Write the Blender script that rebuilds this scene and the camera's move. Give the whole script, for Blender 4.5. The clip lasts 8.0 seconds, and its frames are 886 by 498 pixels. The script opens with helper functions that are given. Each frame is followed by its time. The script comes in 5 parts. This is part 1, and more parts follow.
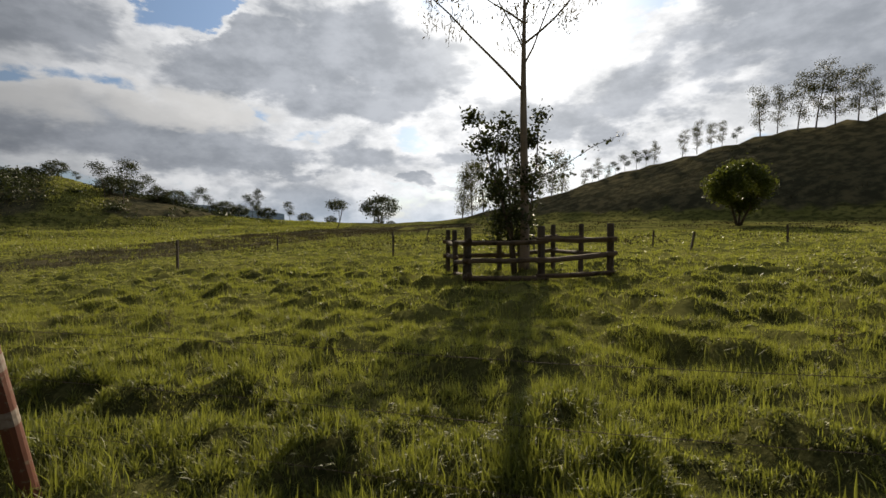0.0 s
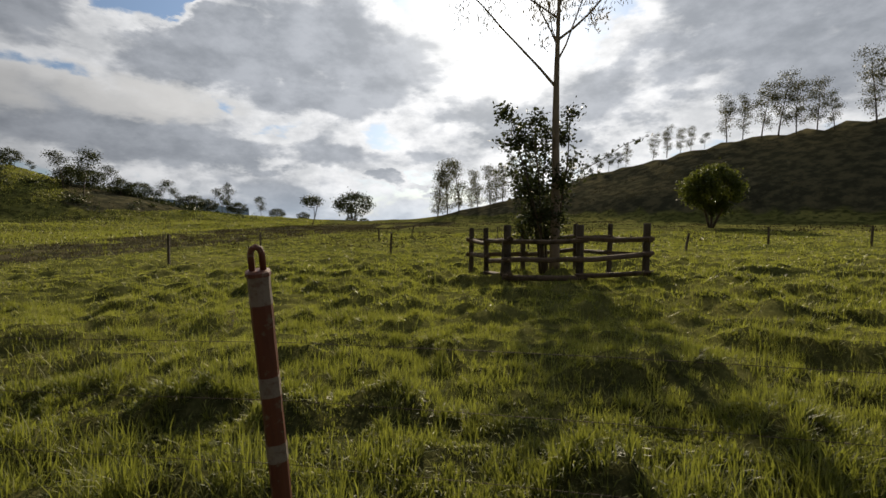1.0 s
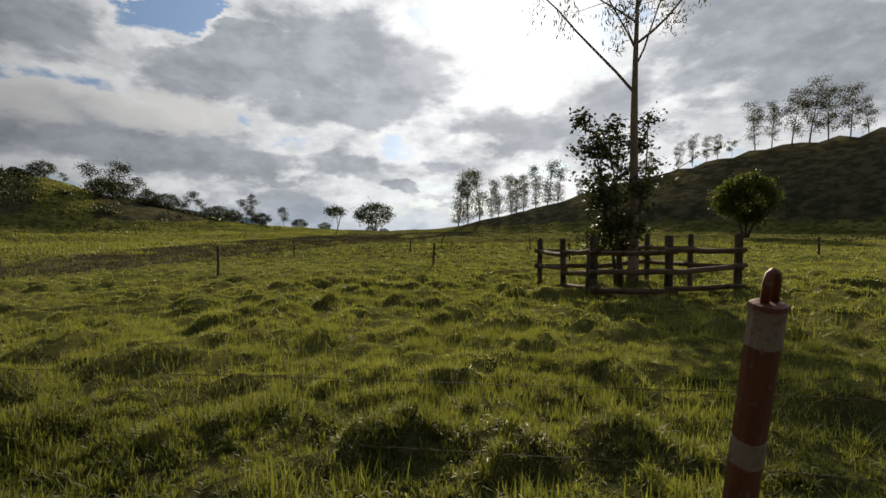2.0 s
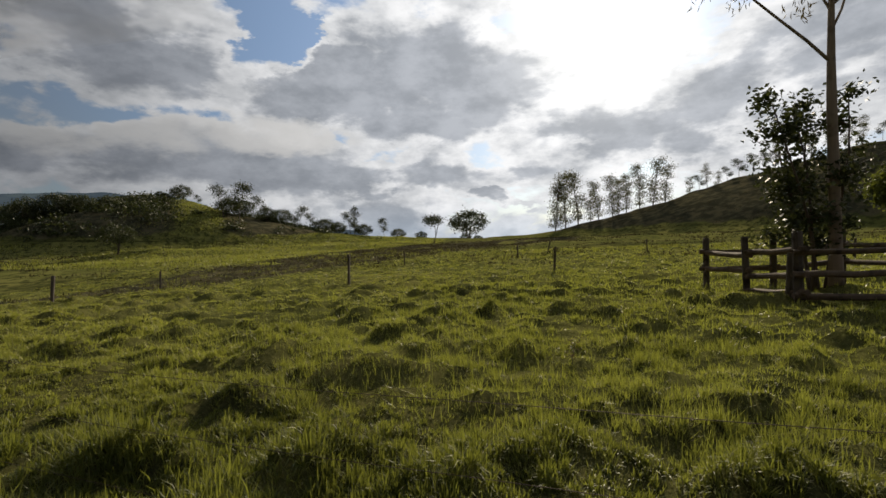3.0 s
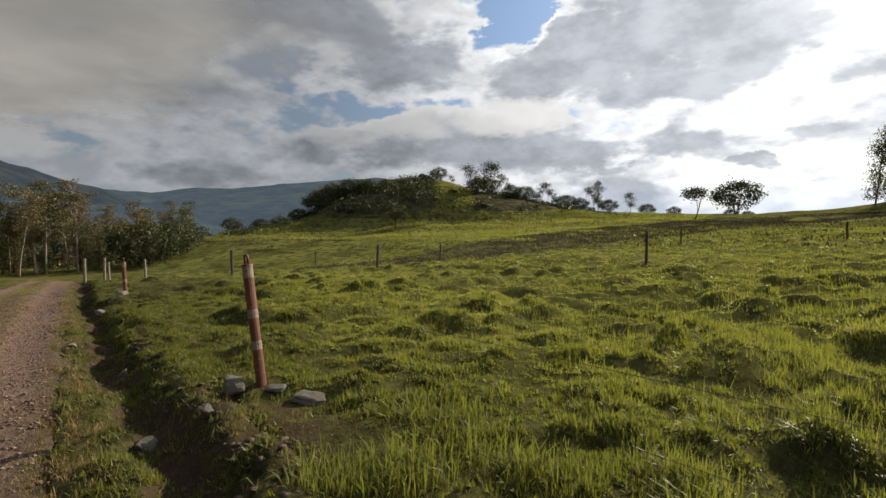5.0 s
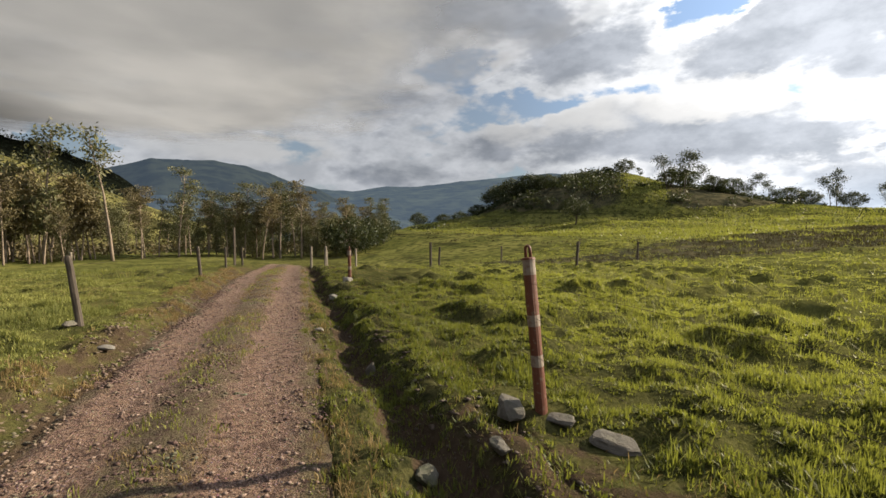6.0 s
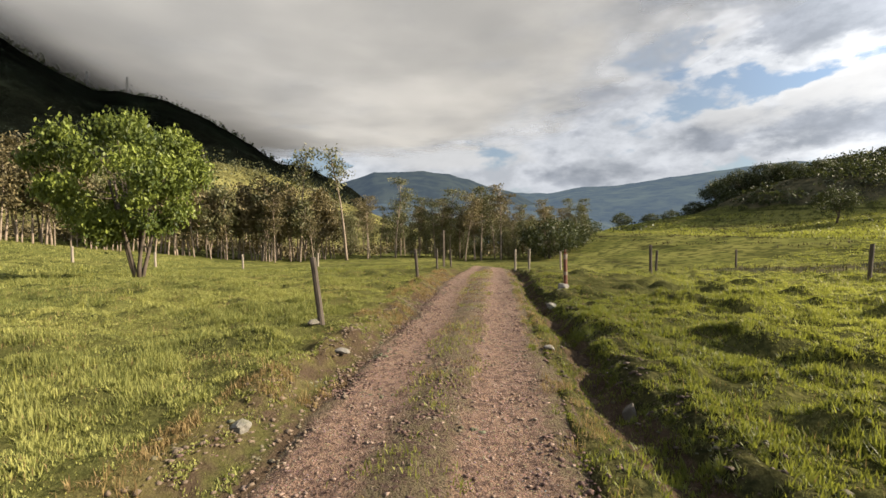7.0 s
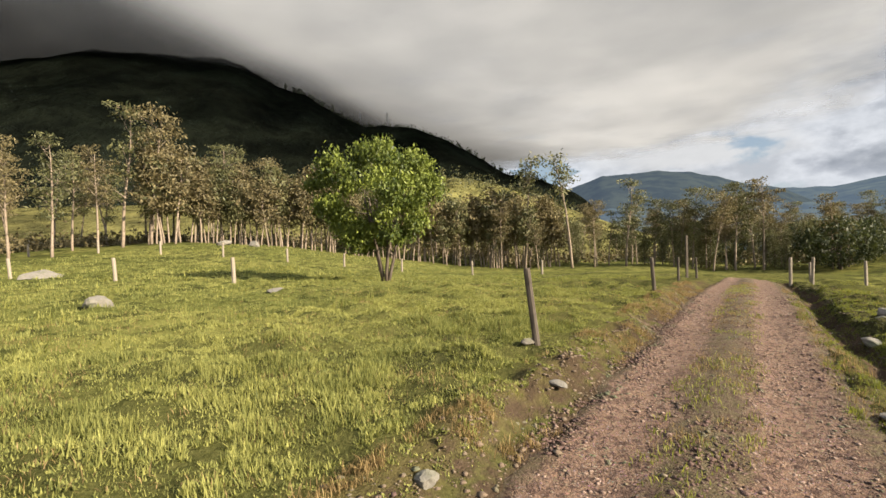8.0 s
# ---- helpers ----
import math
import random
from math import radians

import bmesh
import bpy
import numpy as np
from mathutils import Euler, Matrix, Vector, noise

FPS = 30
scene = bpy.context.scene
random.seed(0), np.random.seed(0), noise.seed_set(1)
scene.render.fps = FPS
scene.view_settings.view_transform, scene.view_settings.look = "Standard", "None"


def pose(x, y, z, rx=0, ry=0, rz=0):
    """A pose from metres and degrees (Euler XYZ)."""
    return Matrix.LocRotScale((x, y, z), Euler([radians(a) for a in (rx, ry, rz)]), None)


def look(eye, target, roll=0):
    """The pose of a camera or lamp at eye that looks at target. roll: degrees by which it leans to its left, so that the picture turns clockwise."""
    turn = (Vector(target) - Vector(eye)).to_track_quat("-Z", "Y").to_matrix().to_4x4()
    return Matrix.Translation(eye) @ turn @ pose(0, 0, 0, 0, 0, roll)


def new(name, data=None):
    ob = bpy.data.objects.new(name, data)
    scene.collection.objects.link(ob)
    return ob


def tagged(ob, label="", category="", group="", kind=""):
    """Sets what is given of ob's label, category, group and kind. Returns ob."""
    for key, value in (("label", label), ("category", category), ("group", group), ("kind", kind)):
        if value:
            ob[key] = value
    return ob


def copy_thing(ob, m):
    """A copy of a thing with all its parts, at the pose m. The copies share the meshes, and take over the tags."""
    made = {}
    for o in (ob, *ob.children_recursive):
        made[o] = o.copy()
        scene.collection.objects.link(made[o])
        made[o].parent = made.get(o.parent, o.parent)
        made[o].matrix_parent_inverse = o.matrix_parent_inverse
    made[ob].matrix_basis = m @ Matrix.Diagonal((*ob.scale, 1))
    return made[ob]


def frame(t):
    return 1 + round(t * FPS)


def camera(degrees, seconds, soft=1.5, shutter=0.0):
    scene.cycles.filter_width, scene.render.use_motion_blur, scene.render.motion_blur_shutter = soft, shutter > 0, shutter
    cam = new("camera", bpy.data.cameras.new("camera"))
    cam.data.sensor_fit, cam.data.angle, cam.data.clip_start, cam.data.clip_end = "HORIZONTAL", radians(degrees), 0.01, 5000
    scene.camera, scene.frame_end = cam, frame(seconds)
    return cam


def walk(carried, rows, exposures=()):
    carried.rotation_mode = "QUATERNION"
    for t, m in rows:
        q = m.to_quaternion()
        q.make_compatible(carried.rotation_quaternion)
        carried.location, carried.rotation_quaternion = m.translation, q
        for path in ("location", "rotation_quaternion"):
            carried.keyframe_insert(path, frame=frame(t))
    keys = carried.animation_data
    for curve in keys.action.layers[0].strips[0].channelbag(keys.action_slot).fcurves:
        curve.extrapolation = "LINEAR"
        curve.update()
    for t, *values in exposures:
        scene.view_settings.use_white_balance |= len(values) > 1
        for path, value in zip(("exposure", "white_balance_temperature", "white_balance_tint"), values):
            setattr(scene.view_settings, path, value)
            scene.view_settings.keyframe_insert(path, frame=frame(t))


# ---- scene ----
cam = camera(87.2, 8.0)
PATH = [
    (0, (0.020, 0.030, 1.811), (-0.026, 2.027, 1.725), -0.5),
    (0.5, (-0.885, 0.255, 1.79), (-0.805, 2.251, 1.693), -0.4),
    (1, (-1.782, 0.43, 1.787), (-1.693, 2.426, 1.694), 0.3),
    (2.5, (-4.259, 1.221, 1.809), (-4.368, 3.218, 1.778), -0.3),
    (3, (-5.104, 1.463, 1.741), (-5.461, 3.43, 1.724), -1.3),
    (3.5, (-5.876, 1.637, 1.697), (-6.482, 3.543, 1.679), -1.4),
    (4, (-6.655, 1.847, 1.69), (-7.456, 3.679, 1.662), -1.1),
    (5.5, (-9.018, 1.98, 1.682), (-10.496, 3.322, 1.569), -0.7),
    (6, (-9.83, 1.946, 1.606), (-11.544, 2.972, 1.5), -0.2),
    (6.5, (-10.52, 1.885, 1.604), (-12.409, 2.531, 1.49), -0.4),
    (7, (-11.061, 1.826, 1.579), (-13.043, 2.077, 1.492), -1.0),
    (7.5, (-11.6, 1.81, 1.575), (-13.593, 1.659, 1.523), -1.7),
    (8, (-12.088, 1.838, 1.566), (-13.967, 1.152, 1.534), -1.9),
]
walk(cam, [(t, look(eye, target, roll)) for t, eye, target, roll in PATH],
     ((0, 0.23), (1, 0.17), (2.5, 0.08), (4, 0.17), (5.5, 0.80), (6.5, 1.19), (7, 1.39), (8, 1.5)))

# ---------------------------------------------------------------- light
SUN_AZ, SUN_EL = radians(8.8), radians(25)
SUN_DIR = Vector((math.sin(SUN_AZ) * math.cos(SUN_EL), math.cos(SUN_AZ) * math.cos(SUN_EL), math.sin(SUN_EL)))
sun_data = bpy.data.lights.new("sun", "SUN")
sun_data.energy, sun_data.angle, sun_data.color = 5.0, radians(0.6), (1.0, 0.86, 0.64)
SKY = 0.68
sun = new("sun", sun_data)
sun.matrix_world = look(SUN_DIR * 200, (0, 0, 0))


class Nodes:
    """Short hand for building a node tree."""

    def __init__(self, tree):
        self.tree = tree
        tree.nodes.clear()

    def add(self, kind, props=None, **inputs):
        n = self.tree.nodes.new(kind)
        for k, v in (props or {}).items():
            setattr(n, k, v)
        for k, v in inputs.items():
            key = int(k[1:]) if k[0] == "i" and k[1:].isdigit() else k.replace("_", " ")
            self.put(n.inputs[key], v)
        return n

    def put(self, socket, v):
        if isinstance(v, bpy.types.NodeSocket):
            self.tree.links.new(v, socket)
        elif isinstance(v, bpy.types.Node):
            self.tree.links.new(v.outputs[0], socket)
        else:
            socket.default_value = v

    def math(self, op, a, b=0.0, clamp=False):
        return self.add("ShaderNodeMath", {"operation": op, "use_clamp": clamp}, i0=a, i1=b).outputs[0]

    def vec(self, op, a, b=(0, 0, 0)):
        n = self.add("ShaderNodeVectorMath", {"operation": op}, i0=a, i1=b)
        return n.outputs["Value"] if op == "DOT_PRODUCT" else n.outputs[0]

    def noise(self, where, scale, detail=4.0, rough=0.55, distortion=0.0):
        return self.add("ShaderNodeTexNoise", None, Vector=where, Scale=scale, Detail=detail, Roughness=rough, Distortion=distortion).outputs[0]

    def step(self, v, lo, hi, a=0.0, b=1.0):
        n = self.add("ShaderNodeMapRange", {"interpolation_type": "SMOOTHSTEP"})
        for k, x in zip(range(5), (v, lo, hi, a, b)):
            self.put(n.inputs[k], x)
        return n.outputs[0]

    def mix(self, f, a, b, kind="MIX"):
        n = self.add("ShaderNodeMix", {"data_type": "RGBA", "blend_type": kind})
        self.put(n.inputs[0], f)
        self.put(n.inputs[6], (*a, 1) if isinstance(a, tuple) else a)
        self.put(n.inputs[7], (*b, 1) if isinstance(b, tuple) else b)
        return n.outputs[2]


def heading(az, el):
    """The unit vector at az degrees to the left of +y, el degrees up."""
    a, e = radians(az), radians(el)
    return (-math.sin(a) * math.cos(e), math.cos(a) * math.cos(e), math.sin(e))


def make_world():
    world = bpy.data.worlds.new("sky")
    scene.world = world
    world.use_nodes = True
    g = Nodes(world.node_tree)
    way = g.vec("NORMALIZE", g.add("ShaderNodeTexCoord").outputs["Generated"])
    sky = g.add("ShaderNodeTexSky", {"sky_type": "NISHITA", "sun_disc": False, "sun_elevation": SUN_EL, "sun_rotation": SUN_AZ, "air_density": 1.0, "dust_density": 1.0})
    blue = g.vec("MULTIPLY", sky.outputs[0], (0.075, 0.08, 0.085))
    sep = g.add("ShaderNodeSeparateXYZ", None, Vector=way)
    side = g.math("MULTIPLY", g.math("ARCTAN2", g.math("MULTIPLY", sep.outputs[0], -1.0), sep.outputs[1]), 57.2958)
    rise = g.math("MULTIPLY", g.math("ARCSINE", sep.outputs[2]), 57.2958)
    # billows: broad banks drawn out level, heaped puffs along their edges
    level = g.vec("MULTIPLY", way, (2.6, 2.6, 6.0))
    thick = g.noise(level, 1.15, 10.0, 0.56, 0.2)
    stray = g.add("ShaderNodeTexNoise", None, Vector=g.vec("MULTIPLY", way, (1, 1, 2.2)), Scale=5.0, Detail=7.0, Roughness=0.6).outputs[1]
    stray = g.vec("SUBTRACT", stray, (0.5, 0.5, 0.5))
    heaped = g.vec("ADD", g.vec("MULTIPLY", way, (1, 1, 1.9)), g.vec("MULTIPLY", stray, (0.14, 0.14, 0.14)))
    cells = g.add("ShaderNodeTexVoronoi", {"feature": "F1", "normalize": True}, Vector=heaped, Scale=5.5, Detail=4.0, Roughness=0.55)
    puff = g.step(cells.outputs["Distance"], 0.72, 0.12)
    apart = g.add("ShaderNodeSeparateXYZ", None, Vector=stray)
    side = g.math("ADD", side, g.math("MULTIPLY", apart.outputs[0], 22.0))
    flat_rise = rise
    rise = g.math("ADD", rise, g.math("MULTIPLY", apart.outputs[1], 9.0))
    near = g.math("MAXIMUM", g.vec("DOT_PRODUCT", way, tuple(SUN_DIR)), 0.0)
    glow = g.math("POWER", near, 16.0)
    core = g.math("POWER", near, 110.0)
    field = g.math("ADD", g.math("MULTIPLY", thick, 0.70), g.math("MULTIPLY", puff, 0.26))

    def mass(u, v, a, b):
        du = g.math("DIVIDE", g.math("SUBTRACT", side, u), a)
        dv = g.math("DIVIDE", g.math("SUBTRACT", rise, v), b)
        d = g.math("ADD", g.math("MULTIPLY", du, du), g.math("MULTIPLY", dv, dv))
        return g.step(d, 1.7, 0.1)

    # cloud banks: degrees to the left of north, degrees up, half width, half height, thickness
    for u, v, a, b, amount in ((14, 19, 17, 6.5, 0.17), (-17, 13.5, 12, 4.5, 0.17), (-40, 22, 16, 9, 0.15), (34, 9.5, 24, 3.2, 0.13), (45, 18, 9, 5, 0.12), (3.5, 5.8, 2.8, 1.2, 0.16),
                               (-7.5, 20, 5, 2.5, 0.10), (90, 25, 40, 10, 0.16), (66, 15, 20, 3, 0.03), (150, 26, 34, 9, 0.22), (10, 7.5, 12, 1.6, 0.10)):
        field = g.math("ADD", field, g.math("MULTIPLY", mass(u, v, a, b), amount))
    for u, v, a, b, amount in ((30, 23, 4.5, 4, 0.20), (58, 20, 8, 3.5, 0.05), (98.5, 8.2, 3.2, 1.8, 0.22), (47, 14, 7, 2, 0.06), (-24, 24, 8, 5, 0.10), (0, 10, 9, 2.5, 0.015)):
        field = g.math("SUBTRACT", field, g.math("MULTIPLY", mass(u, v, a, b), amount))
    cover = g.step(field, 0.47, 0.545)
    dense = g.step(field, 0.565, 0.68)
    murk = mass(152, 27, 40, 13)
    toward = g.step(near, 0.45, 1.0)
    bright = g.mix(toward, (0.35, 0.365, 0.39), (1.12, 1.13, 1.15))
    dark = g.mix(toward, (0.20, 0.216, 0.245), (0.55, 0.585, 0.645))
    cloud = g.mix(dense, bright, dark)
    lumpy = g.step(g.noise(g.vec("MULTIPLY", way, (9.0, 9.0, 17.0)), 1.2, 9.0, 0.6), 0.32, 0.68)
    cloud = g.mix(lumpy, g.vec("MULTIPLY", cloud, (0.80, 0.81, 0.82)), g.vec("MULTIPLY", cloud, (1.2, 1.19, 1.18)))
    for u, v, a, b in ((82, 8.4, 10, 1.7), (46, 11.5, 9, 2.2), (30, 12.6, 9, 1.6), (103, 20, 9, 4)):
        heap = g.math("MULTIPLY", mass(u, v, a, b), g.step(puff, 0.3, 0.75))
        cloud = g.mix(g.math("MULTIPLY", heap, 0.8), cloud, g.mix(toward, (0.40, 0.40, 0.40), (1.0, 0.98, 0.95)))
    cloud = g.mix(g.math("MULTIPLY", murk, 0.8), cloud, (0.045, 0.046, 0.047))
    blue = g.mix(toward, g.mix(0.45, g.vec("MULTIPLY", blue, (0.8, 0.8, 0.8)), (0.24, 0.27, 0.31)), g.mix(0.45, g.vec("MULTIPLY", blue, (1.3, 1.4, 1.5)), (0.36, 0.56, 0.9)))
    total = g.mix(cover, blue, cloud)
    total = g.mix(g.step(flat_rise, 6.0, -1.0, 0.0, 0.6), total, g.mix(toward, (0.24, 0.28, 0.33), (0.58, 0.72, 0.90)))
    lit = g.vec("ADD", total, g.vec("MULTIPLY", g.mix(core, (0, 0, 0), (1, 1, 1)), (0.9, 0.87, 0.8)))
    lit = g.vec("ADD", lit, g.vec("MULTIPLY", g.mix(glow, (0, 0, 0), (1, 1, 1)), (0.12, 0.115, 0.105)))
    out = g.add("ShaderNodeBackground", None, Color=lit, Strength=SKY)
    g.add("ShaderNodeOutputWorld", None, Surface=out)


make_world()

# ---------------------------------------------------------------- materials


def material(name, build):
    m = bpy.data.materials.new(name)
    m.use_nodes = True
    g = Nodes(m.node_tree)
    surface = build(g)
    g.add("ShaderNodeOutputMaterial", None, Surface=surface)
    return m


def principled(g, colour, rough=0.8, bump=None, strength=0.5, distance=0.02, **more):
    n = g.add("ShaderNodeBsdfPrincipled", None, Base_Color=colour, Roughness=rough, **more)
    if bump is not None:
        g.put(n.inputs["Normal"], g.add("ShaderNodeBump", None, Height=bump, Strength=strength, Distance=distance))
    return n


def where(g):
    return g.add("ShaderNodeNewGeometry").outputs["Position"]


def ground_look(g):
    p = where(g)
    soil = g.add("ShaderNodeAttribute", {"attribute_name": "soil"}).outputs["Fac"]
    dry = g.add("ShaderNodeAttribute", {"attribute_name": "dry"}).outputs["Fac"]
    big, mid, fine = g.noise(p, 0.12, 4), g.noise(p, 1.1, 5), g.noise(p, 26.0, 5, 0.7)
    green = g.mix(g.step(big, 0.35, 0.65), (0.10, 0.108, 0.03), (0.175, 0.17, 0.052))
    green = g.mix(g.step(mid, 0.45, 0.62), green, (0.05, 0.056, 0.019))
    sward = g.add("ShaderNodeAttribute", {"attribute_name": "sward"}).outputs["Fac"]
    thatch = g.mix(g.step(g.noise(p, 11.0, 5, 0.7), 0.35, 0.7), (0.02, 0.022, 0.010), (0.08, 0.075, 0.03))
    green = g.mix(sward, thatch, green)
    green = g.mix(g.step(fine, 0.5, 0.8), green, g.mix(sward, green, (0.17, 0.15, 0.055)))
    straw = g.mix(mid, (0.15, 0.115, 0.055), (0.085, 0.075, 0.028))
    earth = g.mix(fine, (0.032, 0.023, 0.016), (0.10, 0.07, 0.048))
    earth = g.mix(g.step(mid, 0.4, 0.65), earth, (0.055, 0.04, 0.026))
    # grazing steps round the far slopes, drawn as level streaks of darker colour
    steps = g.noise(g.vec("MULTIPLY", p, (0.07, 0.07, 1.5)), 1.0, 5, 0.65)
    green = g.mix(g.math("MULTIPLY", g.step(steps, 0.5, 0.66), g.step(sward, 0.85, 1.0, 0.0, 0.85)), green, (0.03, 0.033, 0.014))
    c = g.mix(g.step(g.math("ADD", dry, g.math("MULTIPLY", g.math("SUBTRACT", mid, 0.5), 0.7)), 0.3, 0.7), green, straw)
    heath = g.add("ShaderNodeAttribute", {"attribute_name": "heath"}).outputs["Fac"]
    scrub = g.mix(g.step(g.noise(p, 0.5, 6, 0.65), 0.4, 0.65), (0.04, 0.041, 0.026), (0.10, 0.088, 0.05))
    c = g.mix(g.step(g.math("ADD", heath, g.math("MULTIPLY", g.math("SUBTRACT", g.noise(p, 0.25, 5), 0.5), 0.8)), 0.3, 0.6), c, scrub)
    c = g.mix(g.step(g.math("ADD", soil, g.math("MULTIPLY", g.math("SUBTRACT", g.noise(p, 4.0, 6, 0.65), 0.5), 1.1)), 0.35, 0.65), c, earth)
    rough = g.math("ADD", g.math("MULTIPLY", fine, 0.6), g.noise(p, 7.0, 4))
    return principled(g, c, 1.0, rough, 0.9, 0.05, Specular_IOR_Level=0.0)


def road_look(g):
    p = where(g)
    wear = g.add("ShaderNodeAttribute", {"attribute_name": "wheel"}).outputs["Fac"]
    big, mid, fine = g.noise(p, 0.9, 4), g.noise(p, 9.0, 6, 0.65), g.noise(p, 70.0, 4, 0.7)
    stones = g.add("ShaderNodeTexVoronoi", {"feature": "F1"}, Vector=g.vec("ADD", p, g.vec("MULTIPLY", g.add("ShaderNodeTexNoise", None, Vector=p, Scale=30.0).outputs[1], (0.03, 0.03, 0.03))), Scale=48.0)
    dirt = g.mix(mid, (0.125, 0.077, 0.055), (0.265, 0.172, 0.124))
    dirt = g.mix(g.step(big, 0.4, 0.7), dirt, (0.19, 0.12, 0.086))
    grit = g.mix(g.step(stones.outputs["Distance"], 0.15, 0.45), g.mix(0.5, stones.outputs["Color"], (0.34, 0.26, 0.215)), dirt)
    c = g.mix(g.step(fine, 0.35, 0.7), dirt, g.mix(0.6, dirt, grit))
    humus = g.mix(mid, (0.065, 0.052, 0.03), (0.15, 0.118, 0.066))
    c = g.mix(g.step(g.math("ADD", wear, g.math("MULTIPLY", g.math("SUBTRACT", g.noise(p, 3.2, 7, 0.72), 0.5), 2.2)), 0.05, 0.75), humus, c)
    blot = g.noise(p, 16.0, 6, 0.75)
    c = g.mix(g.step(g.noise(p, 6.5, 7, 0.7), 0.52, 0.66), c, (0.10, 0.062, 0.048))
    c = g.mix(g.step(blot, 0.49, 0.60), c, (0.075, 0.045, 0.036))
    c = g.mix(g.step(g.noise(p, 38.0, 3, 0.6), 0.62, 0.74), c, (0.30, 0.215, 0.17))
    height = g.math("ADD", g.math("MULTIPLY", g.math("SUBTRACT", 1.0, stones.outputs["Distance"]), 0.5), g.math("ADD", g.math("MULTIPLY", blot, 1.4), g.math("MULTIPLY", fine, 0.5)))
    return principled(g, c, 0.93, height, 0.9, 0.03, Specular_IOR_Level=0.2)


def leaf_look(dark, light, glow, thin=0.45, gloss=0.5):
    """Foliage that lets light through; the tone attribute carries each blade's or leaf's own shade."""
    def build(g):
        tone = g.add("ShaderNodeAttribute", {"attribute_name": "tone"}).outputs["Fac"]
        own = g.add("ShaderNodeObjectInfo").outputs["Random"]
        tone = g.math("ADD", tone, g.math("MULTIPLY", g.math("SUBTRACT", own, 0.5), 0.3), True)
        c = g.mix(tone, dark, light)
        front = g.add("ShaderNodeBsdfPrincipled", None, Base_Color=c, Roughness=gloss, Specular_IOR_Level=0.22)
        back = g.add("ShaderNodeBsdfTranslucent", None, Color=g.mix(tone, tuple(0.6 * v for v in glow), glow))
        return g.add("ShaderNodeMixShader", None, i0=thin, i1=front, i2=back)
    return build


def bark_look(a, b, scale=18.0, rough=0.85):
    def build(g):
        p = g.add("ShaderNodeTexCoord").outputs["Object"]
        long = g.vec("MULTIPLY", p, (1, 1, 0.12))
        n, m = g.noise(long, scale, 6, 0.65), g.noise(p, 2.2, 4)
        c = g.mix(n, a, b)
        c = g.mix(g.step(m, 0.5, 0.72), c, tuple(0.55 * v for v in a))
        return principled(g, c, rough, n, 0.8, 0.01, Specular_IOR_Level=0.25)
    return build


def paint_post_look(g):
    p = g.add("ShaderNodeTexCoord").outputs["Object"]
    long = g.vec("MULTIPLY", p, (1, 1, 0.08))
    n, chips = g.noise(long, 60.0, 6, 0.65), g.noise(p, 22.0, 6, 0.7)
    red = g.mix(n, (0.075, 0.023, 0.014), (0.175, 0.054, 0.027))
    wood = g.mix(n, (0.09, 0.06, 0.04), (0.24, 0.17, 0.115))
    c = g.mix(g.step(chips, 0.56, 0.64), red, wood)
    return principled(g, c, 0.6, n, 0.5, 0.004)


def pale_paint_look(g):
    p = g.add("ShaderNodeTexCoord").outputs["Object"]
    chips = g.noise(p, 26.0, 6, 0.7)
    c = g.mix(g.step(chips, 0.45, 0.7), (0.235, 0.19, 0.15), (0.14, 0.07, 0.045))
    return principled(g, c, 0.7, chips, 0.5, 0.004)


def stone_look(a, b):
    def build(g):
        p = where(g)
        n, m = g.noise(p, 9.0, 8, 0.68), g.noise(p, 1.9, 3)
        c = g.mix(n, a, b)
        c = g.mix(g.step(m, 0.52, 0.7), c, (0.10, 0.105, 0.06))
        return principled(g, c, 0.9, n, 0.9, 0.03)
    return build


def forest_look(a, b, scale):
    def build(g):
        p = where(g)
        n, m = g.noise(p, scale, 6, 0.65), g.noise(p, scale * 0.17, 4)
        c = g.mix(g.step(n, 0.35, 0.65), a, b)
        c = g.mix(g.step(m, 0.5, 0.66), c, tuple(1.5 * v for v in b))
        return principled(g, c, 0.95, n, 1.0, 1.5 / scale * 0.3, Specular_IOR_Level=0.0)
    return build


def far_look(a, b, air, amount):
    """Distant slopes; kilometres of bright haze in front are put in as a glow."""
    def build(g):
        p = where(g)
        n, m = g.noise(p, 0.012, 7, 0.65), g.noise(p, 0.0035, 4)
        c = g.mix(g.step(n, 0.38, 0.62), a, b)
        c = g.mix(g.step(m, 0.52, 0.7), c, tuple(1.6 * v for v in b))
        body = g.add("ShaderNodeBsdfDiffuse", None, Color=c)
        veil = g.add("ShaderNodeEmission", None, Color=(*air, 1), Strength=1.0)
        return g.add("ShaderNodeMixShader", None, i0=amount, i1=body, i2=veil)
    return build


M_GROUND = material("pasture", ground_look)
M_ROAD = material("gravel_track", road_look)
M_GRASS = material("grass_blades", leaf_look((0.068, 0.082, 0.022), (0.41, 0.385, 0.105), (0.40, 0.43, 0.06), 0.36, 0.5))
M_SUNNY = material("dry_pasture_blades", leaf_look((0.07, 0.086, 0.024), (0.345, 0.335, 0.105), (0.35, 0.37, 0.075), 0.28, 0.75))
M_HEATH = material("heath_blades", leaf_look((0.03, 0.03, 0.014), (0.11, 0.09, 0.045), (0.10, 0.08, 0.03), 0.15, 0.9))
M_STRAW = material("dry_grass", leaf_look((0.13, 0.085, 0.035), (0.36, 0.26, 0.12), (0.34, 0.24, 0.09), 0.35, 0.6))
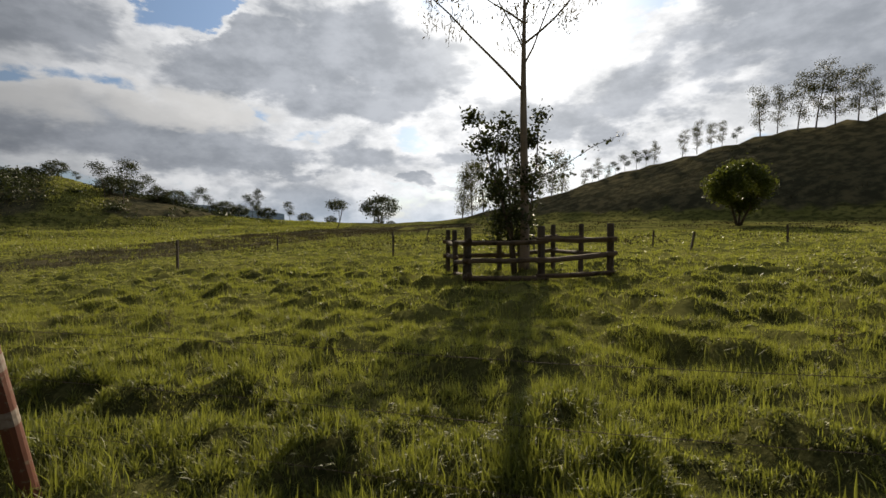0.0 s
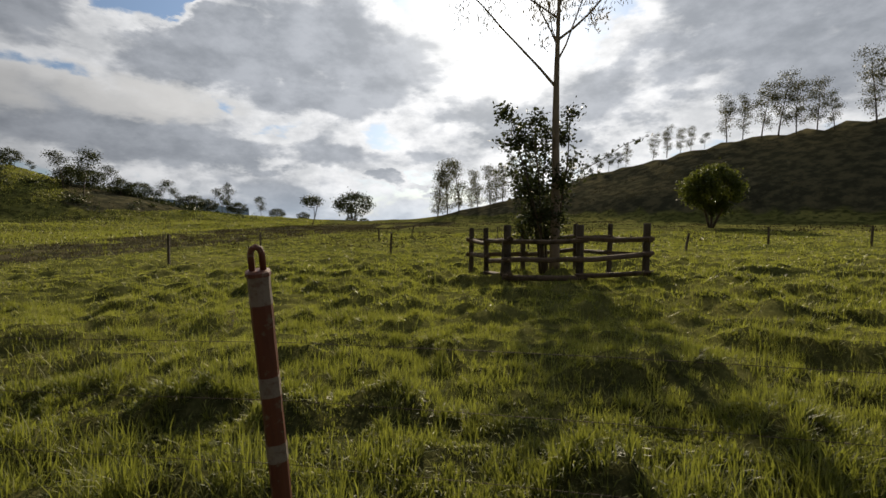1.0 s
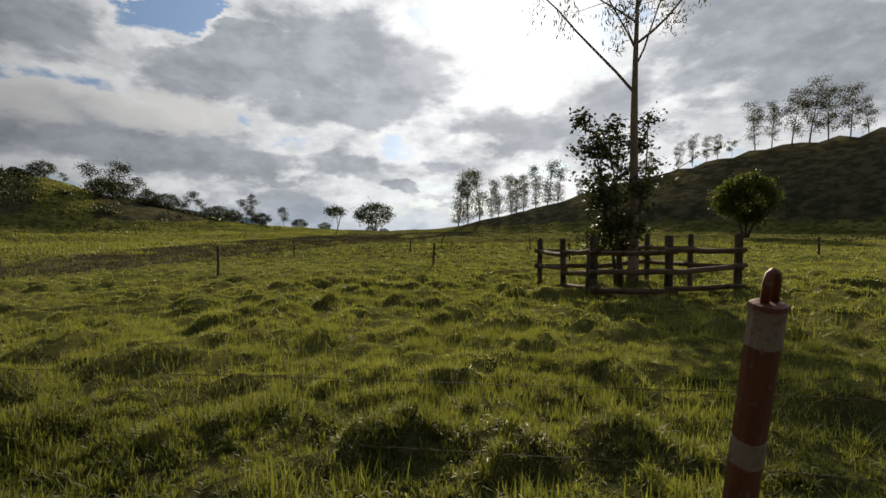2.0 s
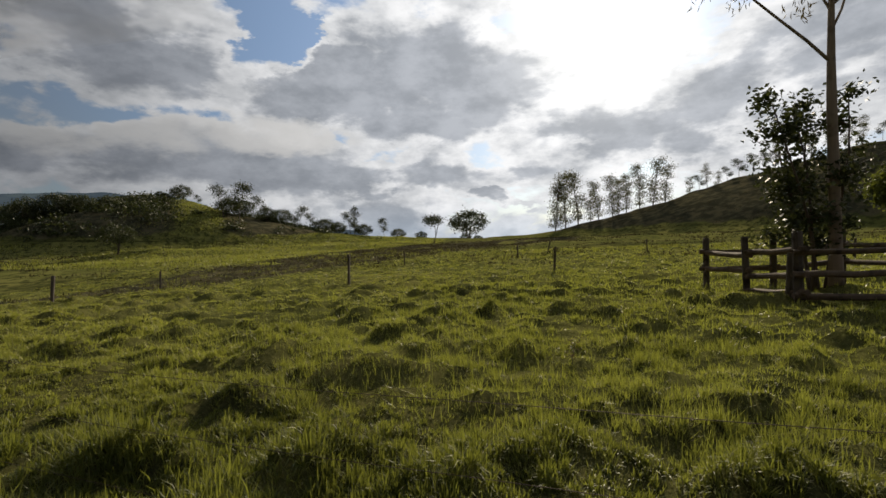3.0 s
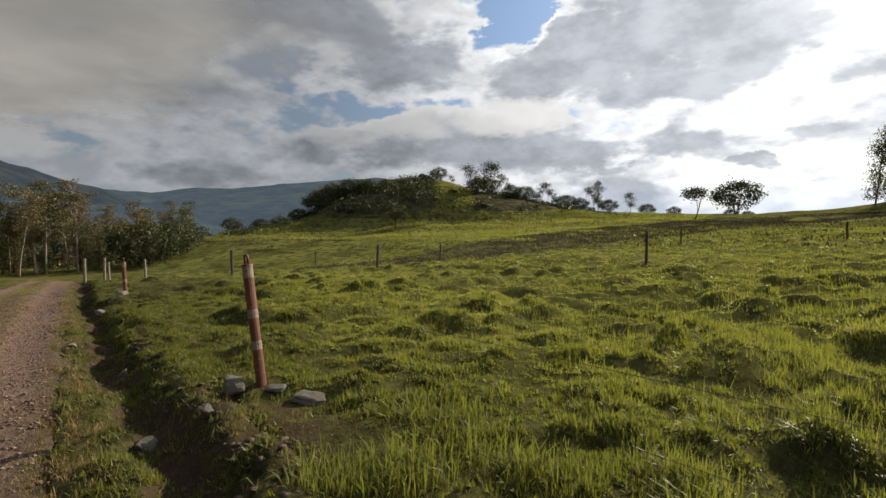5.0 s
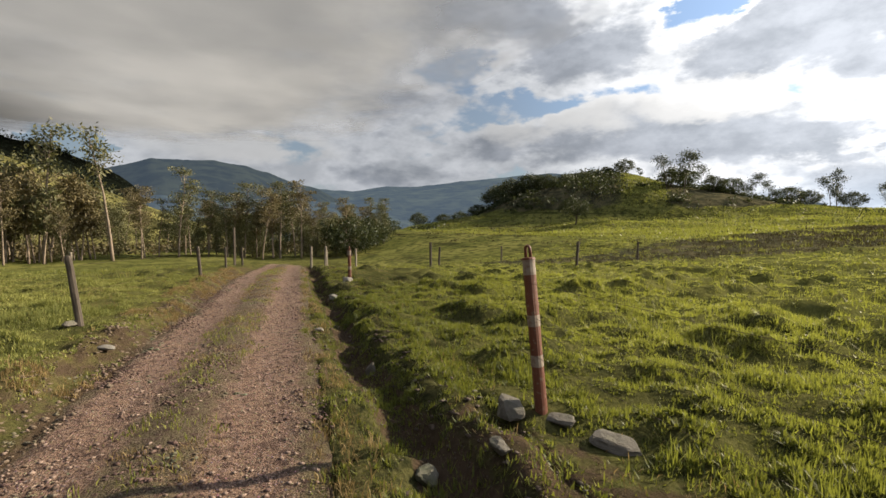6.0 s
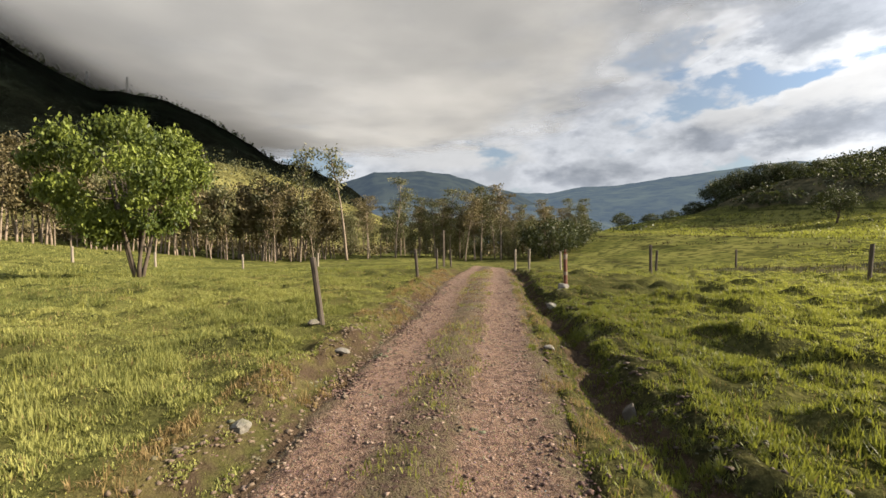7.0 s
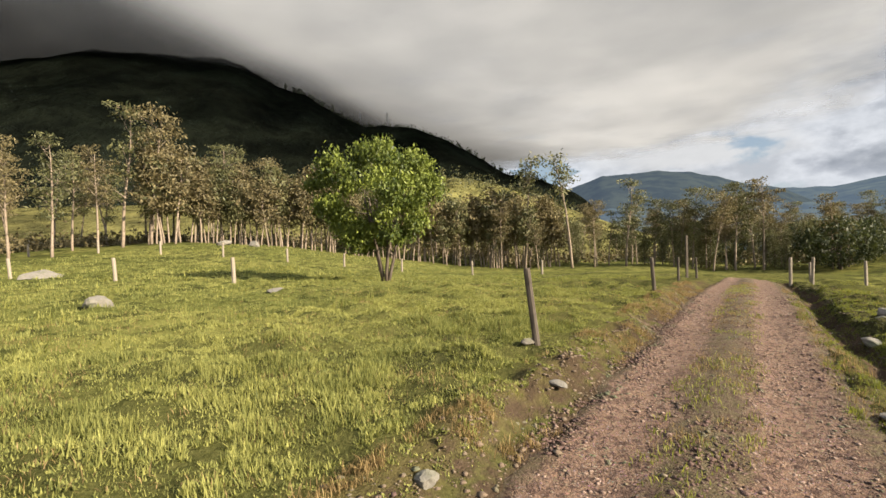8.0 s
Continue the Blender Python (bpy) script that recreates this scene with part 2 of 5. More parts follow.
M_GUM = material("gum_leaves", leaf_look((0.04, 0.048, 0.022), (0.19, 0.18, 0.085), (0.15, 0.15, 0.05), 0.25, 0.5))
M_RUSTY = material("rusty_leaves", leaf_look((0.055, 0.05, 0.026), (0.215, 0.175, 0.09), (0.17, 0.135, 0.05), 0.25, 0.6))
M_DARKLEAF = material("dark_leaves", leaf_look((0.018, 0.026, 0.011), (0.055, 0.066, 0.025), (0.09, 0.105, 0.028), 0.22, 0.55))
M_BRIGHT = material("bright_leaves", leaf_look((0.016, 0.032, 0.008), (0.21, 0.245, 0.046), (0.20, 0.25, 0.03), 0.16, 0.5))
M_SHADY = material("shady_leaves", leaf_look((0.02, 0.033, 0.009), (0.14, 0.16, 0.03), (0.22, 0.25, 0.035), 0.3, 0.5))
M_TRUNK = material("pale_bark", bark_look((0.13, 0.10, 0.075), (0.34, 0.27, 0.21), 6.0))
M_DARKBARK = material("dark_bark", bark_look((0.045, 0.035, 0.028), (0.14, 0.11, 0.085), 12.0))
M_POST = material("weathered_wood", bark_look((0.04, 0.031, 0.025), (0.135, 0.11, 0.088), 40.0))
M_PALEPOST = material("pale_wood", bark_look((0.13, 0.105, 0.085), (0.36, 0.31, 0.245), 40.0))
M_RAIL = material("rail_wood", bark_look((0.055, 0.038, 0.026), (0.17, 0.12, 0.08), 30.0))
M_RED = material("red_paint", paint_post_look)
M_BAND = material("pale_paint", pale_paint_look)
M_STONE = material("field_stone", stone_look((0.085, 0.076, 0.064), (0.25, 0.23, 0.20)))
M_WET = material("mossy_stone", stone_look((0.05, 0.044, 0.036), (0.16, 0.14, 0.115)))
# much darker than real forest: the cloud's shade is put into these colours
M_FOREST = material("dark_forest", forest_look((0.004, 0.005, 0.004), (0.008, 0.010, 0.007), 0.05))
M_FOOT = material("green_slope", forest_look((0.052, 0.05, 0.022), (0.135, 0.125, 0.047), 0.06))


def cloud_look(g):
    """Thin grey cloud that lets some light through; its rim thins out."""
    p = where(g)
    rim = g.add("ShaderNodeAttribute", {"attribute_name": "rim"}).outputs["Fac"]
    n, m = g.noise(p, 0.0045, 4, 0.45), g.noise(p, 0.0016, 3)
    tint = g.mix(g.step(g.math("ADD", g.math("MULTIPLY", n, 0.5), g.math("MULTIPLY", m, 0.5)), 0.36, 0.66), (0.34, 0.355, 0.385), (0.47, 0.485, 0.515))
    # southwards a darker tint puts in the shade below thicker cloud
    tint = g.mix(g.add("ShaderNodeAttribute", {"attribute_name": "depth"}).outputs["Fac"], tint, (0.13, 0.133, 0.138))
    body = g.add("ShaderNodeMixShader", None, i0=0.6, i1=g.add("ShaderNodeBsdfDiffuse", None, Color=tint), i2=g.add("ShaderNodeBsdfTranslucent", None, Color=tint))
    thin = g.step(g.math("ADD", rim, g.math("MULTIPLY", g.math("SUBTRACT", g.noise(p, 0.006, 5, 0.5), 0.5), 0.9)), 0.15, 1.0)
    thin = g.math("MULTIPLY", thin, g.add("ShaderNodeAttribute", {"attribute_name": "veil"}).outputs["Fac"])
    return g.add("ShaderNodeMixShader", None, i0=thin, i1=g.add("ShaderNodeBsdfTransparent"), i2=body)


M_CLOUD = material("grey_cloud", cloud_look)
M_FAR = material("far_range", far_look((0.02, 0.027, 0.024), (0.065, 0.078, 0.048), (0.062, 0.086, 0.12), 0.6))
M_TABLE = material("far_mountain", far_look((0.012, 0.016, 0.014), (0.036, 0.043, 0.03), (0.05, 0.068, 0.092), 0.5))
M_WIRE = material("rusty_wire", lambda g: principled(g, (0.07, 0.05, 0.04, 1), 0.6, Metallic=0.7))
M_STEEL = material("grey_steel", lambda g: principled(g, (0.25, 0.26, 0.28, 1), 0.5, Metallic=0.6))

# ---------------------------------------------------------------- the lie of the land


def smooth(a, b, v):
    t = np.clip((np.asarray(v, float) - a) / (b - a), 0, 1)
    return t * t * (3 - 2 * t)


def lattice(ix, iy, seed):
    h = np.sin(ix * 127.1 + iy * 311.7 + seed * 74.7) * 43758.5453
    return h - np.floor(h)


def noise2(x, y, seed=0):
    """Smooth noise, 0 to 1."""
    x, y = np.asarray(x, float), np.asarray(y, float)
    ix, iy = np.floor(x), np.floor(y)
    u, v = x - ix, y - iy
    u, v = u * u * (3 - 2 * u), v * v * (3 - 2 * v)
    a, b = lattice(ix, iy, seed), lattice(ix + 1, iy, seed)
    c, d = lattice(ix, iy + 1, seed), lattice(ix + 1, iy + 1, seed)
    return (a * (1 - u) + b * u) * (1 - v) + (c * (1 - u) + d * u) * v


def fbm(x, y, seed=0, octaves=4):
    total, gain, norm = 0, 1.0, 0
    for n in range(octaves):
        total, norm = total + gain * noise2(x * 2**n + 17 * n, y * 2**n - 9 * n, seed + n), norm + gain
        gain *= 0.5
    return total / norm


def road_y(x):
    return 1.9 - 0.243 * (np.asarray(x, float) + 13.7)


def across(x, y):
    """Metres to the field side of the track's middle line."""
    return (y - road_y(x)) * 0.972


def ditch_v(x):
    return 1.55 + 0.05 * np.sin(x * 0.9) + np.clip(0.03 * (np.asarray(x, float) + 20), -0.1, 0.35) + 0.10 * (noise2(np.asarray(x, float) * 1.4, 0 * np.asarray(x, float), 8) - 0.5)


def crest(t):
    """1 at the crest, falling evenly, with a soft foot."""
    t = np.clip(t, 0, 1)
    return np.where(t < 0.06, 1 - 8 * t * t, 1.0148 - 0.96 * t - 0.045 * t * t) * (1 - smooth(0.7, 1.0, t))


def ridge(x, y, line, reach):
    """The height of a ridge that runs through the points of line, falling off over reach metres."""
    top = np.zeros_like(x)
    for (ax, ay, az), (bx, by, bz) in zip(line[:-1], line[1:]):
        dx, dy = bx - ax, by - ay
        s = np.clip(((x - ax) * dx + (y - ay) * dy) / (dx * dx + dy * dy), 0, 1)
        d = np.hypot(x - ax - s * dx, y - ay - s * dy)
        top = np.maximum(top, (az + s * (bz - az)) * crest(d / reach))
    return top


HILLOCK = ((-104, 78, 3.5), (-91, 90, 12.8), (-85, 95, 12.8), (-78, 102, 8.8), (-70, 111, 4.4), (-60, 119, 3.2), (-46, 128, 1.8), (-30, 140, 1.2))
SHOULDER = ((-112, 52, 0.5), (-92, 66, 2.0), (-78, 76, 2.2), (-64, 88, 1.5), (-48, 100, 1.0), (-32, 116, 0.2))
HILL = ((14, 158, 3), (32, 136, 8.4), (46, 124, 12.7), (56, 112, 14.1), (66, 101, 17), (84, 86, 19.5), (112, 74, 22), (160, 60, 23))


def land(x, y, fine=True):
    x, y = np.asarray(x, float), np.asarray(y, float)
    z = 0.24 * (1 + np.clip(x, -12, 30) / 12) * np.where(x > -12, 1.0, 0) + np.where(x < -12, 0.008 * (np.clip(x, -26, -12) + 12), 0)
    z = z - 0.055 * (np.clip(-26 - x, 0, 45)) * (1 - smooth(20, 45, y))
    z = z - smooth(10, 26, y) * 0.25 * (1 - smooth(30, 60, y))
    z = z + 2.6 * smooth(32, 120, y) * smooth(-110, -60, x)
    z = z + 1.0 * smooth(20, 70, x)
    z = z - 0.45 * smooth(-17, -30, x) * smooth(7, 13, y) * (1 - smooth(28, 45, y))
    # the field south of the track climbs towards the trees
    z = z + 4.2 * smooth(-8, -48, y) * smooth(5, -15, y) * np.clip((-27 - x) / 26, 0, 1)
    # the valley to the west
    z = z - 45 * smooth(-95, -420, x) - 12 * smooth(180, 500, y)
    z = z + ridge(x, y, HILLOCK, 32) + ridge(x, y, HILL, 38) + ridge(x, y, SHOULDER, 24)
    wide = np.maximum(smooth(30, 60, np.abs(y - 20)), smooth(40, 90, np.abs(x + 10)))
    z = z + wide * 0.5 * (fbm(x * 0.05, y * 0.05, 3) - 0.5) + wide * 0.9 * (fbm(x * 0.16, y * 0.16, 23, 2) - 0.5) * smooth(60, 90, np.hypot(x, y))
    if not fine:
        return z
    v = across(x, y)
    keep = smooth(1.25, 1.6, np.abs(v)) * np.where(v > 0, 0.45 + 0.55 * smooth(2.2, 4.0, v), 0.5) * (1 - smooth(38, 70, np.hypot(x + 6, y - 4)))
    z = z + keep * ((0.12 + 0.07 * smooth(5, 9, np.abs(v))) * (fbm(x * 0.8, y * 0.8, 5, 3) - 0.5) + 1.0 * np.clip(fbm(x * 1.35, y * 1.35, 11, 2) - 0.57, 0, 0.2) + 0.21 * (fbm(x * 2.9, y * 2.9, 13, 2) - 0.5))
    vd = ditch_v(x)
    z = z + (0.17 * (fbm(x * 3.4, y * 3.4, 55, 4) - 0.5) + 0.06 * np.exp(-((v - vd - 0.40) / 0.16) ** 2) * noise2(x * 2.1, y * 2.1, 33)) * smooth(1.1, 1.25, v) * (1 - smooth(2.35, 2.5, v))
    west = 1 - smooth(-30, -44, x)
    ragged = 0.75 + 0.6 * noise2(x * 2.3, y * 2.3, 31)
    z = z - 0.20 * ragged * np.where(v < vd, np.exp(-(((v - vd) / (0.11 + 0.11 * ragged)) ** 2)), np.exp(-(np.abs((v - vd) / (0.10 + 0.10 * ragged)) ** 2.4))) * west
    z = z + west * 0.06 * smooth(1.8, 2.3, v) + west * 0.15 * smooth(-1.25, -1.5, v + 0.5 * (fbm(x * 1.1, y * 1.1, 43, 3) - 0.5)) * (0.6 + 0.8 * noise2(x * 1.7, y * 1.7, 41))
    return z - 0.05 * (1 - smooth(0.95, 1.2, np.abs(v)))


def surface(x, y):
    """The top of the track or of the land beside it."""
    v = across(x, y)
    road = land(x, y, False) + 0.012 - 0.03 * np.exp(-((np.abs(v) - 0.62) / 0.28) ** 2) + 0.03 * np.exp(-(v / 0.25) ** 2) - np.where(v > 0, 0.035, 0.09) * smooth(0.9, 1.24, np.abs(v))
    return np.where((np.abs(v) < 1.2) & (np.asarray(x, float) > -47), np.maximum(road, land(x, y)), land(x, y))


WET = ((-37, 22, 4.0), (-31, 31, 6.0), (-28, 52, 11.0), (-20, 80, 13.0), (-2, 96, 9.0))


def wet(x, y):
    """The wet brown band that runs across the field, 0 to 1."""
    x, y = np.asarray(x, float), np.asarray(y, float)
    full = np.zeros_like(x)
    for (ax, ay, aw), (bx, by, bw) in zip(WET[:-1], WET[1:]):
        dx, dy = bx - ax, by - ay
        k = np.clip(((x - ax) * dx + (y - ay) * dy) / (dx * dx + dy * dy), 0, 1)
        d = np.hypot(x - ax - k * dx, y - ay - k * dy) / (aw + k * (bw - aw))
        full = np.maximum(full, 1 - smooth(0.45, 1.15, d))
    return full * smooth(0.2, 0.40, fbm(x * 0.22, y * 0.22, 29, 3))


def thicket(x, y):
    """Where scrub covers the hillock, 0 to 1."""
    top = ridge(x, y, HILLOCK, 32)
    turn = np.degrees(np.arctan2(-(x + 6.6), y - 1.85))
    west = smooth(38.0, 42.0, turn) * smooth(1.6, 3.2, top)
    east = smooth(22.0, 25.0, turn) * smooth(36.0, 33.5, turn) * smooth(1.4, 2.2, top)
    return np.maximum(west, east)


def bare(x, y):
    """Trodden, stony ground round one fence post, 0 to 1."""
    return np.exp(-((x + 11.8) / 2.1) ** 2 - ((y - 3.95) / 0.75) ** 2)


def height(x, y):
    return float(land(x, y))


def link(name, verts, faces, mat, parent=None, label="", shade=False, attrs=None):
    """One mesh object from vertices and faces."""
    me = bpy.data.meshes.new(name)
    if isinstance(faces, np.ndarray):
        n, k = faces.shape
        me.vertices.add(len(verts))
        me.vertices.foreach_set("co", np.asarray(verts, np.float32).ravel())
        me.loops.add(n * k)
        me.loops.foreach_set("vertex_index", faces.astype(np.int32).ravel())
        me.polygons.add(n)
        me.polygons.foreach_set("loop_start", np.arange(0, n * k, k, dtype=np.int32))
        me.update(calc_edges=True)
    else:
        me.from_pydata([tuple(v) for v in verts], [], faces)
    for key, values in (attrs or {}).items():
        me.attributes.new(key, "FLOAT", "POINT").data.foreach_set("value", np.asarray(values, np.float32).ravel())
    if shade:
        me.polygons.foreach_set("use_smooth", np.ones(len(me.polygons), bool))
    me.materials.append(mat)
    ob = new(name, me)
    if parent is not None:
        ob.parent = parent
    return tagged(ob, label)


def lines(lo, hi, cell, grow, reach):
    """Grid lines: even from lo to hi, wider and wider beyond."""
    middle = np.arange(lo, hi + cell / 2, cell)
    out, step, at = [], cell, 0.0
    while at < reach:
        step *= grow
        at += step
        out.append(at)
    out = np.array(out)
    return np.r_[lo - out[::-1], middle, middle[-1] + out]


def grid_faces(nx, ny):
    a = (np.arange(ny - 1)[:, None] * nx + np.arange(nx - 1)).ravel()
    return np.stack([a, a + 1, a + nx + 1, a + nx], 1)


def make_ground():
    xs, ys = lines(-30, 7, 0.165, 1.06, 4300), lines(-7, 19, 0.165, 1.06, 4300)
    x, y = (a.ravel() for a in np.meshgrid(xs, ys))
    z = land(x, y)
    v = across(x, y)
    vd = ditch_v(x)
    z = z - smooth(1.12, 1.3, v) * (1 - smooth(2.3, 2.5, v)) * (1 - smooth(-30, -40, x)) * 0.3
    near = 1 - smooth(-30, -44, x)
    soil = near * np.maximum(1.0 * np.exp(-((v - vd) / 0.42) ** 4), 0.72 * np.exp(-((v + 1.4) / 0.36) ** 2) * (0.4 + 0.9 * fbm(x * 0.9, y * 0.9, 37, 3)))
    soil = np.maximum(soil, 0.35 * np.exp(-((v - vd - 0.75) / 0.6) ** 2) * near)
    soil = np.maximum(soil, 0.95 * (1 - smooth(1.0, 1.25, np.abs(v))) * near)
    soil = np.maximum(soil, 0.6 * bare(x, y))
    band = wet(x, y)
    dry = np.maximum(0.5 * band, 0.55 * np.exp(-((v + 1.6) / 0.6) ** 2) * near)
    # HILL is scrub-coloured all over, which puts in some of its backlit shade
    heath = np.maximum(smooth(0.8, 3.0, ridge(x, y, HILL, 38)), 0.95 * thicket(x, y))
    heath = np.maximum(heath, 1.0 * band)
    ob = link("ground", np.stack([x, y, z], 1), grid_faces(len(xs), len(ys)), M_GROUND, shade=True, attrs={"soil": soil, "dry": dry, "heath": heath, "sward": np.maximum(0.25 + 0.4 * smooth(4.5, 9.0, v) + 0.35 * smooth(10, 50, np.hypot(x + 8, y - 3)), (0.35 + 0.6 * smooth(-3.5, -9, v)) * smooth(-1.3, -2.0, v))})
    tagged(ob, "hummocky green pasture with a ditch and low hills", "ground", kind="structure")


make_ground()


def make_road():
    s = np.arange(6, -47, -0.12)
    w = np.linspace(-1.24, 1.24, 29)
    x, v = (a.ravel() for a in np.meshgrid(s, w, indexing="ij"))
    y = road_y(x) + v / 0.972
    edge = smooth(0.9, 1.24, np.abs(v) + 0.35 * (fbm(x * 1.3, y * 1.3, 53, 3) - 0.5))
    z = land(x, y, False) + 0.012 - 0.03 * np.exp(-((np.abs(v) - 0.62) / 0.28) ** 2) + 0.03 * np.exp(-(v / 0.25) ** 2) - np.where(v > 0, 0.035, 0.09) * edge
    z = z + 0.03 * (fbm(x * 3, y * 3, 51) - 0.5) + 0.02 * (fbm(x * 9, y * 9, 52, 2) - 0.5)
    wander = 0.10 * (fbm(x * 0.7, 0 * x, 57) - 0.5)
    wheel = np.exp(-((np.abs(v + wander) - 0.62) / 0.34) ** 4) * (0.75 + 0.5 * fbm(x * 1.1, v * 2, 59))
    ob = link("road", np.stack([x, y, z], 1), grid_faces(len(w), len(s))[:, ::-1], M_ROAD, shade=True, attrs={"wheel": wheel})
    tagged(ob, "reddish gravel farm track with two wheel ruts", "road", kind="structure")


make_road()


def make_ditch():
    """The verge and the narrow trench between the track and the fence."""
    s, w = np.arange(5, -40, -0.09), np.linspace(1.08, 2.52, 41)
    x, v = (a.ravel() for a in np.meshgrid(s, w, indexing="ij"))
    y = road_y(x) + v / 0.972
    z = land(x, y)
    z = z - 0.05 * np.maximum(1 - smooth(1.08, 1.16, v), smooth(2.44, 2.52, v))
    gap = np.abs(v - ditch_v(x))
    soil = np.maximum(np.maximum(1 - smooth(0.12, 0.27, gap), 0.2), 0.6 * bare(x, y))
    ob = link("ditch", np.stack([x, y, z], 1), grid_faces(len(w), len(s))[:, ::-1], M_GROUND, shade=True, attrs={"soil": soil, "dry": 0.25 + 0.15 * (1 - smooth(1.3, 1.5, v)), "heath": 0 * x, "sward": 0 * x})
    tagged(ob, "narrow dark roadside ditch with crumbling earth banks", "ditch", kind="structure")


make_ditch()


def slope(name, label, mat, near, far, profile, base, rough, seed, cells=(150, 26), kind="structure"):
    """A mountainside: profile gives (degrees to the left of north, degrees up) of its crest at the distance far."""
    az = np.linspace(profile[0][0], profile[-1][0], cells[0])
    el = np.interp(az, [p[0] for p in profile], [p[1] for p in profile])
    t = np.linspace(0, 1.12, cells[1])
    a, s = np.meshgrid(np.radians(az), t)
    top = np.tan(np.radians(np.meshgrid(el, t)[0])) * far
    d = near + s * (far - near)
    x, y = -6 - np.sin(a) * d, 2 + np.cos(a) * d
    k = far * 0.004
    bump = fbm(x / (26 * k), y / (26 * k), seed, 5) - 0.5
    z = base + (top - base + 1.6) * np.where(s <= 1, 1 - np.clip(1 - s, 0, 1) ** 1.2, 1 - (s - 1) * 3.5) + rough * far * bump * np.abs(np.sin(np.clip(s, 0, 1) * np.pi)) ** 0.7
    z = z + rough * 0.16 * far * (fbm(x / (5 * k), y / (5 * k), seed + 9, 3) - 0.5) * smooth(0.05, 0.3, s)
    ob = link(name, np.stack([x.ravel(), y.ravel(), z.ravel()], 1), grid_faces(cells[0], cells[1]), mat, shade=True)
    return tagged(ob, label, "mountain", kind=kind)


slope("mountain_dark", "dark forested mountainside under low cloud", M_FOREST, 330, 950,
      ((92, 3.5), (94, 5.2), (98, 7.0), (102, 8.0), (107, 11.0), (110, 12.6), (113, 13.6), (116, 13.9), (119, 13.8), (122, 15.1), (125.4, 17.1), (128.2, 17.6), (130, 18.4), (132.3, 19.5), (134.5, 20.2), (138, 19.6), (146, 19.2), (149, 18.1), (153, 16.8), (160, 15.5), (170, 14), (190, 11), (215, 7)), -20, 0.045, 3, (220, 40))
slope("hillside_green", "sunlit green foothill with scattered trees", M_FOOT, 110, 300,
      ((76, -2.5), (82, -1), (88, 0.6), (92, 2.2), (97, 4.2), (103, 6.6), (108, 7.6), (116, 7.6), (124, 6.5), (135, 5), (160, 4)), -8, 0.03, 5, (110, 24))
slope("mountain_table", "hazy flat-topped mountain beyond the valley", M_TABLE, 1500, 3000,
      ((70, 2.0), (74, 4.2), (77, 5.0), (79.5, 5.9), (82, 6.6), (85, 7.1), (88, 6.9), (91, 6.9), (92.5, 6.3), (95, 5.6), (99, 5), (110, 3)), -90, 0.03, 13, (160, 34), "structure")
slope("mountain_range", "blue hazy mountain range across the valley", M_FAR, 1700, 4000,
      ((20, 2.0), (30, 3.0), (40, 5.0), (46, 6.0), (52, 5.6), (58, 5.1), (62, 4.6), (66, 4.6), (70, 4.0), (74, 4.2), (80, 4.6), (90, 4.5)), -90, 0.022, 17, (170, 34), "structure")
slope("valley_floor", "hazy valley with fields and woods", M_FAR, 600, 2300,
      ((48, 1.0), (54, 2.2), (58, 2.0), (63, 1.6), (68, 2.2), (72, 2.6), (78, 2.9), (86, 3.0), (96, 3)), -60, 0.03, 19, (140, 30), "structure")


def make_cloud():
    """The low cloud that wraps the mountain's top: a sheet with thinner veils below it."""
    # the sheet reaches on out of view, added there to shade the mountain
    xs, ys = np.linspace(-2200, -120, 120), np.linspace(-1600, 640, 120)
    x, y = (a.ravel() for a in np.meshgrid(xs, ys))
    u, v = (x + 1160) / 1040, (y + 480) / 1120
    rim = np.clip((1.15 - (np.abs(u) ** 3 + np.abs(v) ** 3) ** (1 / 3)) * 2.0, 0, 1)
    gloom = smooth(-230, -760, y + 0.25 * (x + 900))
    billow = 18 * (fbm(x / 300, y / 300, 63, 3) - 0.5)
    round_top = smooth(-490, -630, y)
    for drop, full in ((0, 1.0), (6, 0.5), (12, 0.42), (18, 0.34), (24, 0.26), (31, 0.18)):
        veil = full * (1.0 if drop == 0 else round_top)
        ob = link("cloud", np.stack([x, y, 332 - drop + billow], 1), grid_faces(len(xs), len(ys)), M_CLOUD, shade=True, attrs={"rim": rim, "veil": veil + 0 * x, "depth": gloom})
        tagged(ob, "low grey cloud hanging over the dark mountain" if drop == 0 else "thin veil of cloud round the mountain top", "cloud", kind="structure")


make_cloud()

# ---------------------------------------------------------------- building blocks


def thing(name, place, label, category, group="", turn=0.0):
    ob = new(name)
    ob.matrix_basis = pose(*place, 0, 0, turn)
    return tagged(ob, label, category, group)


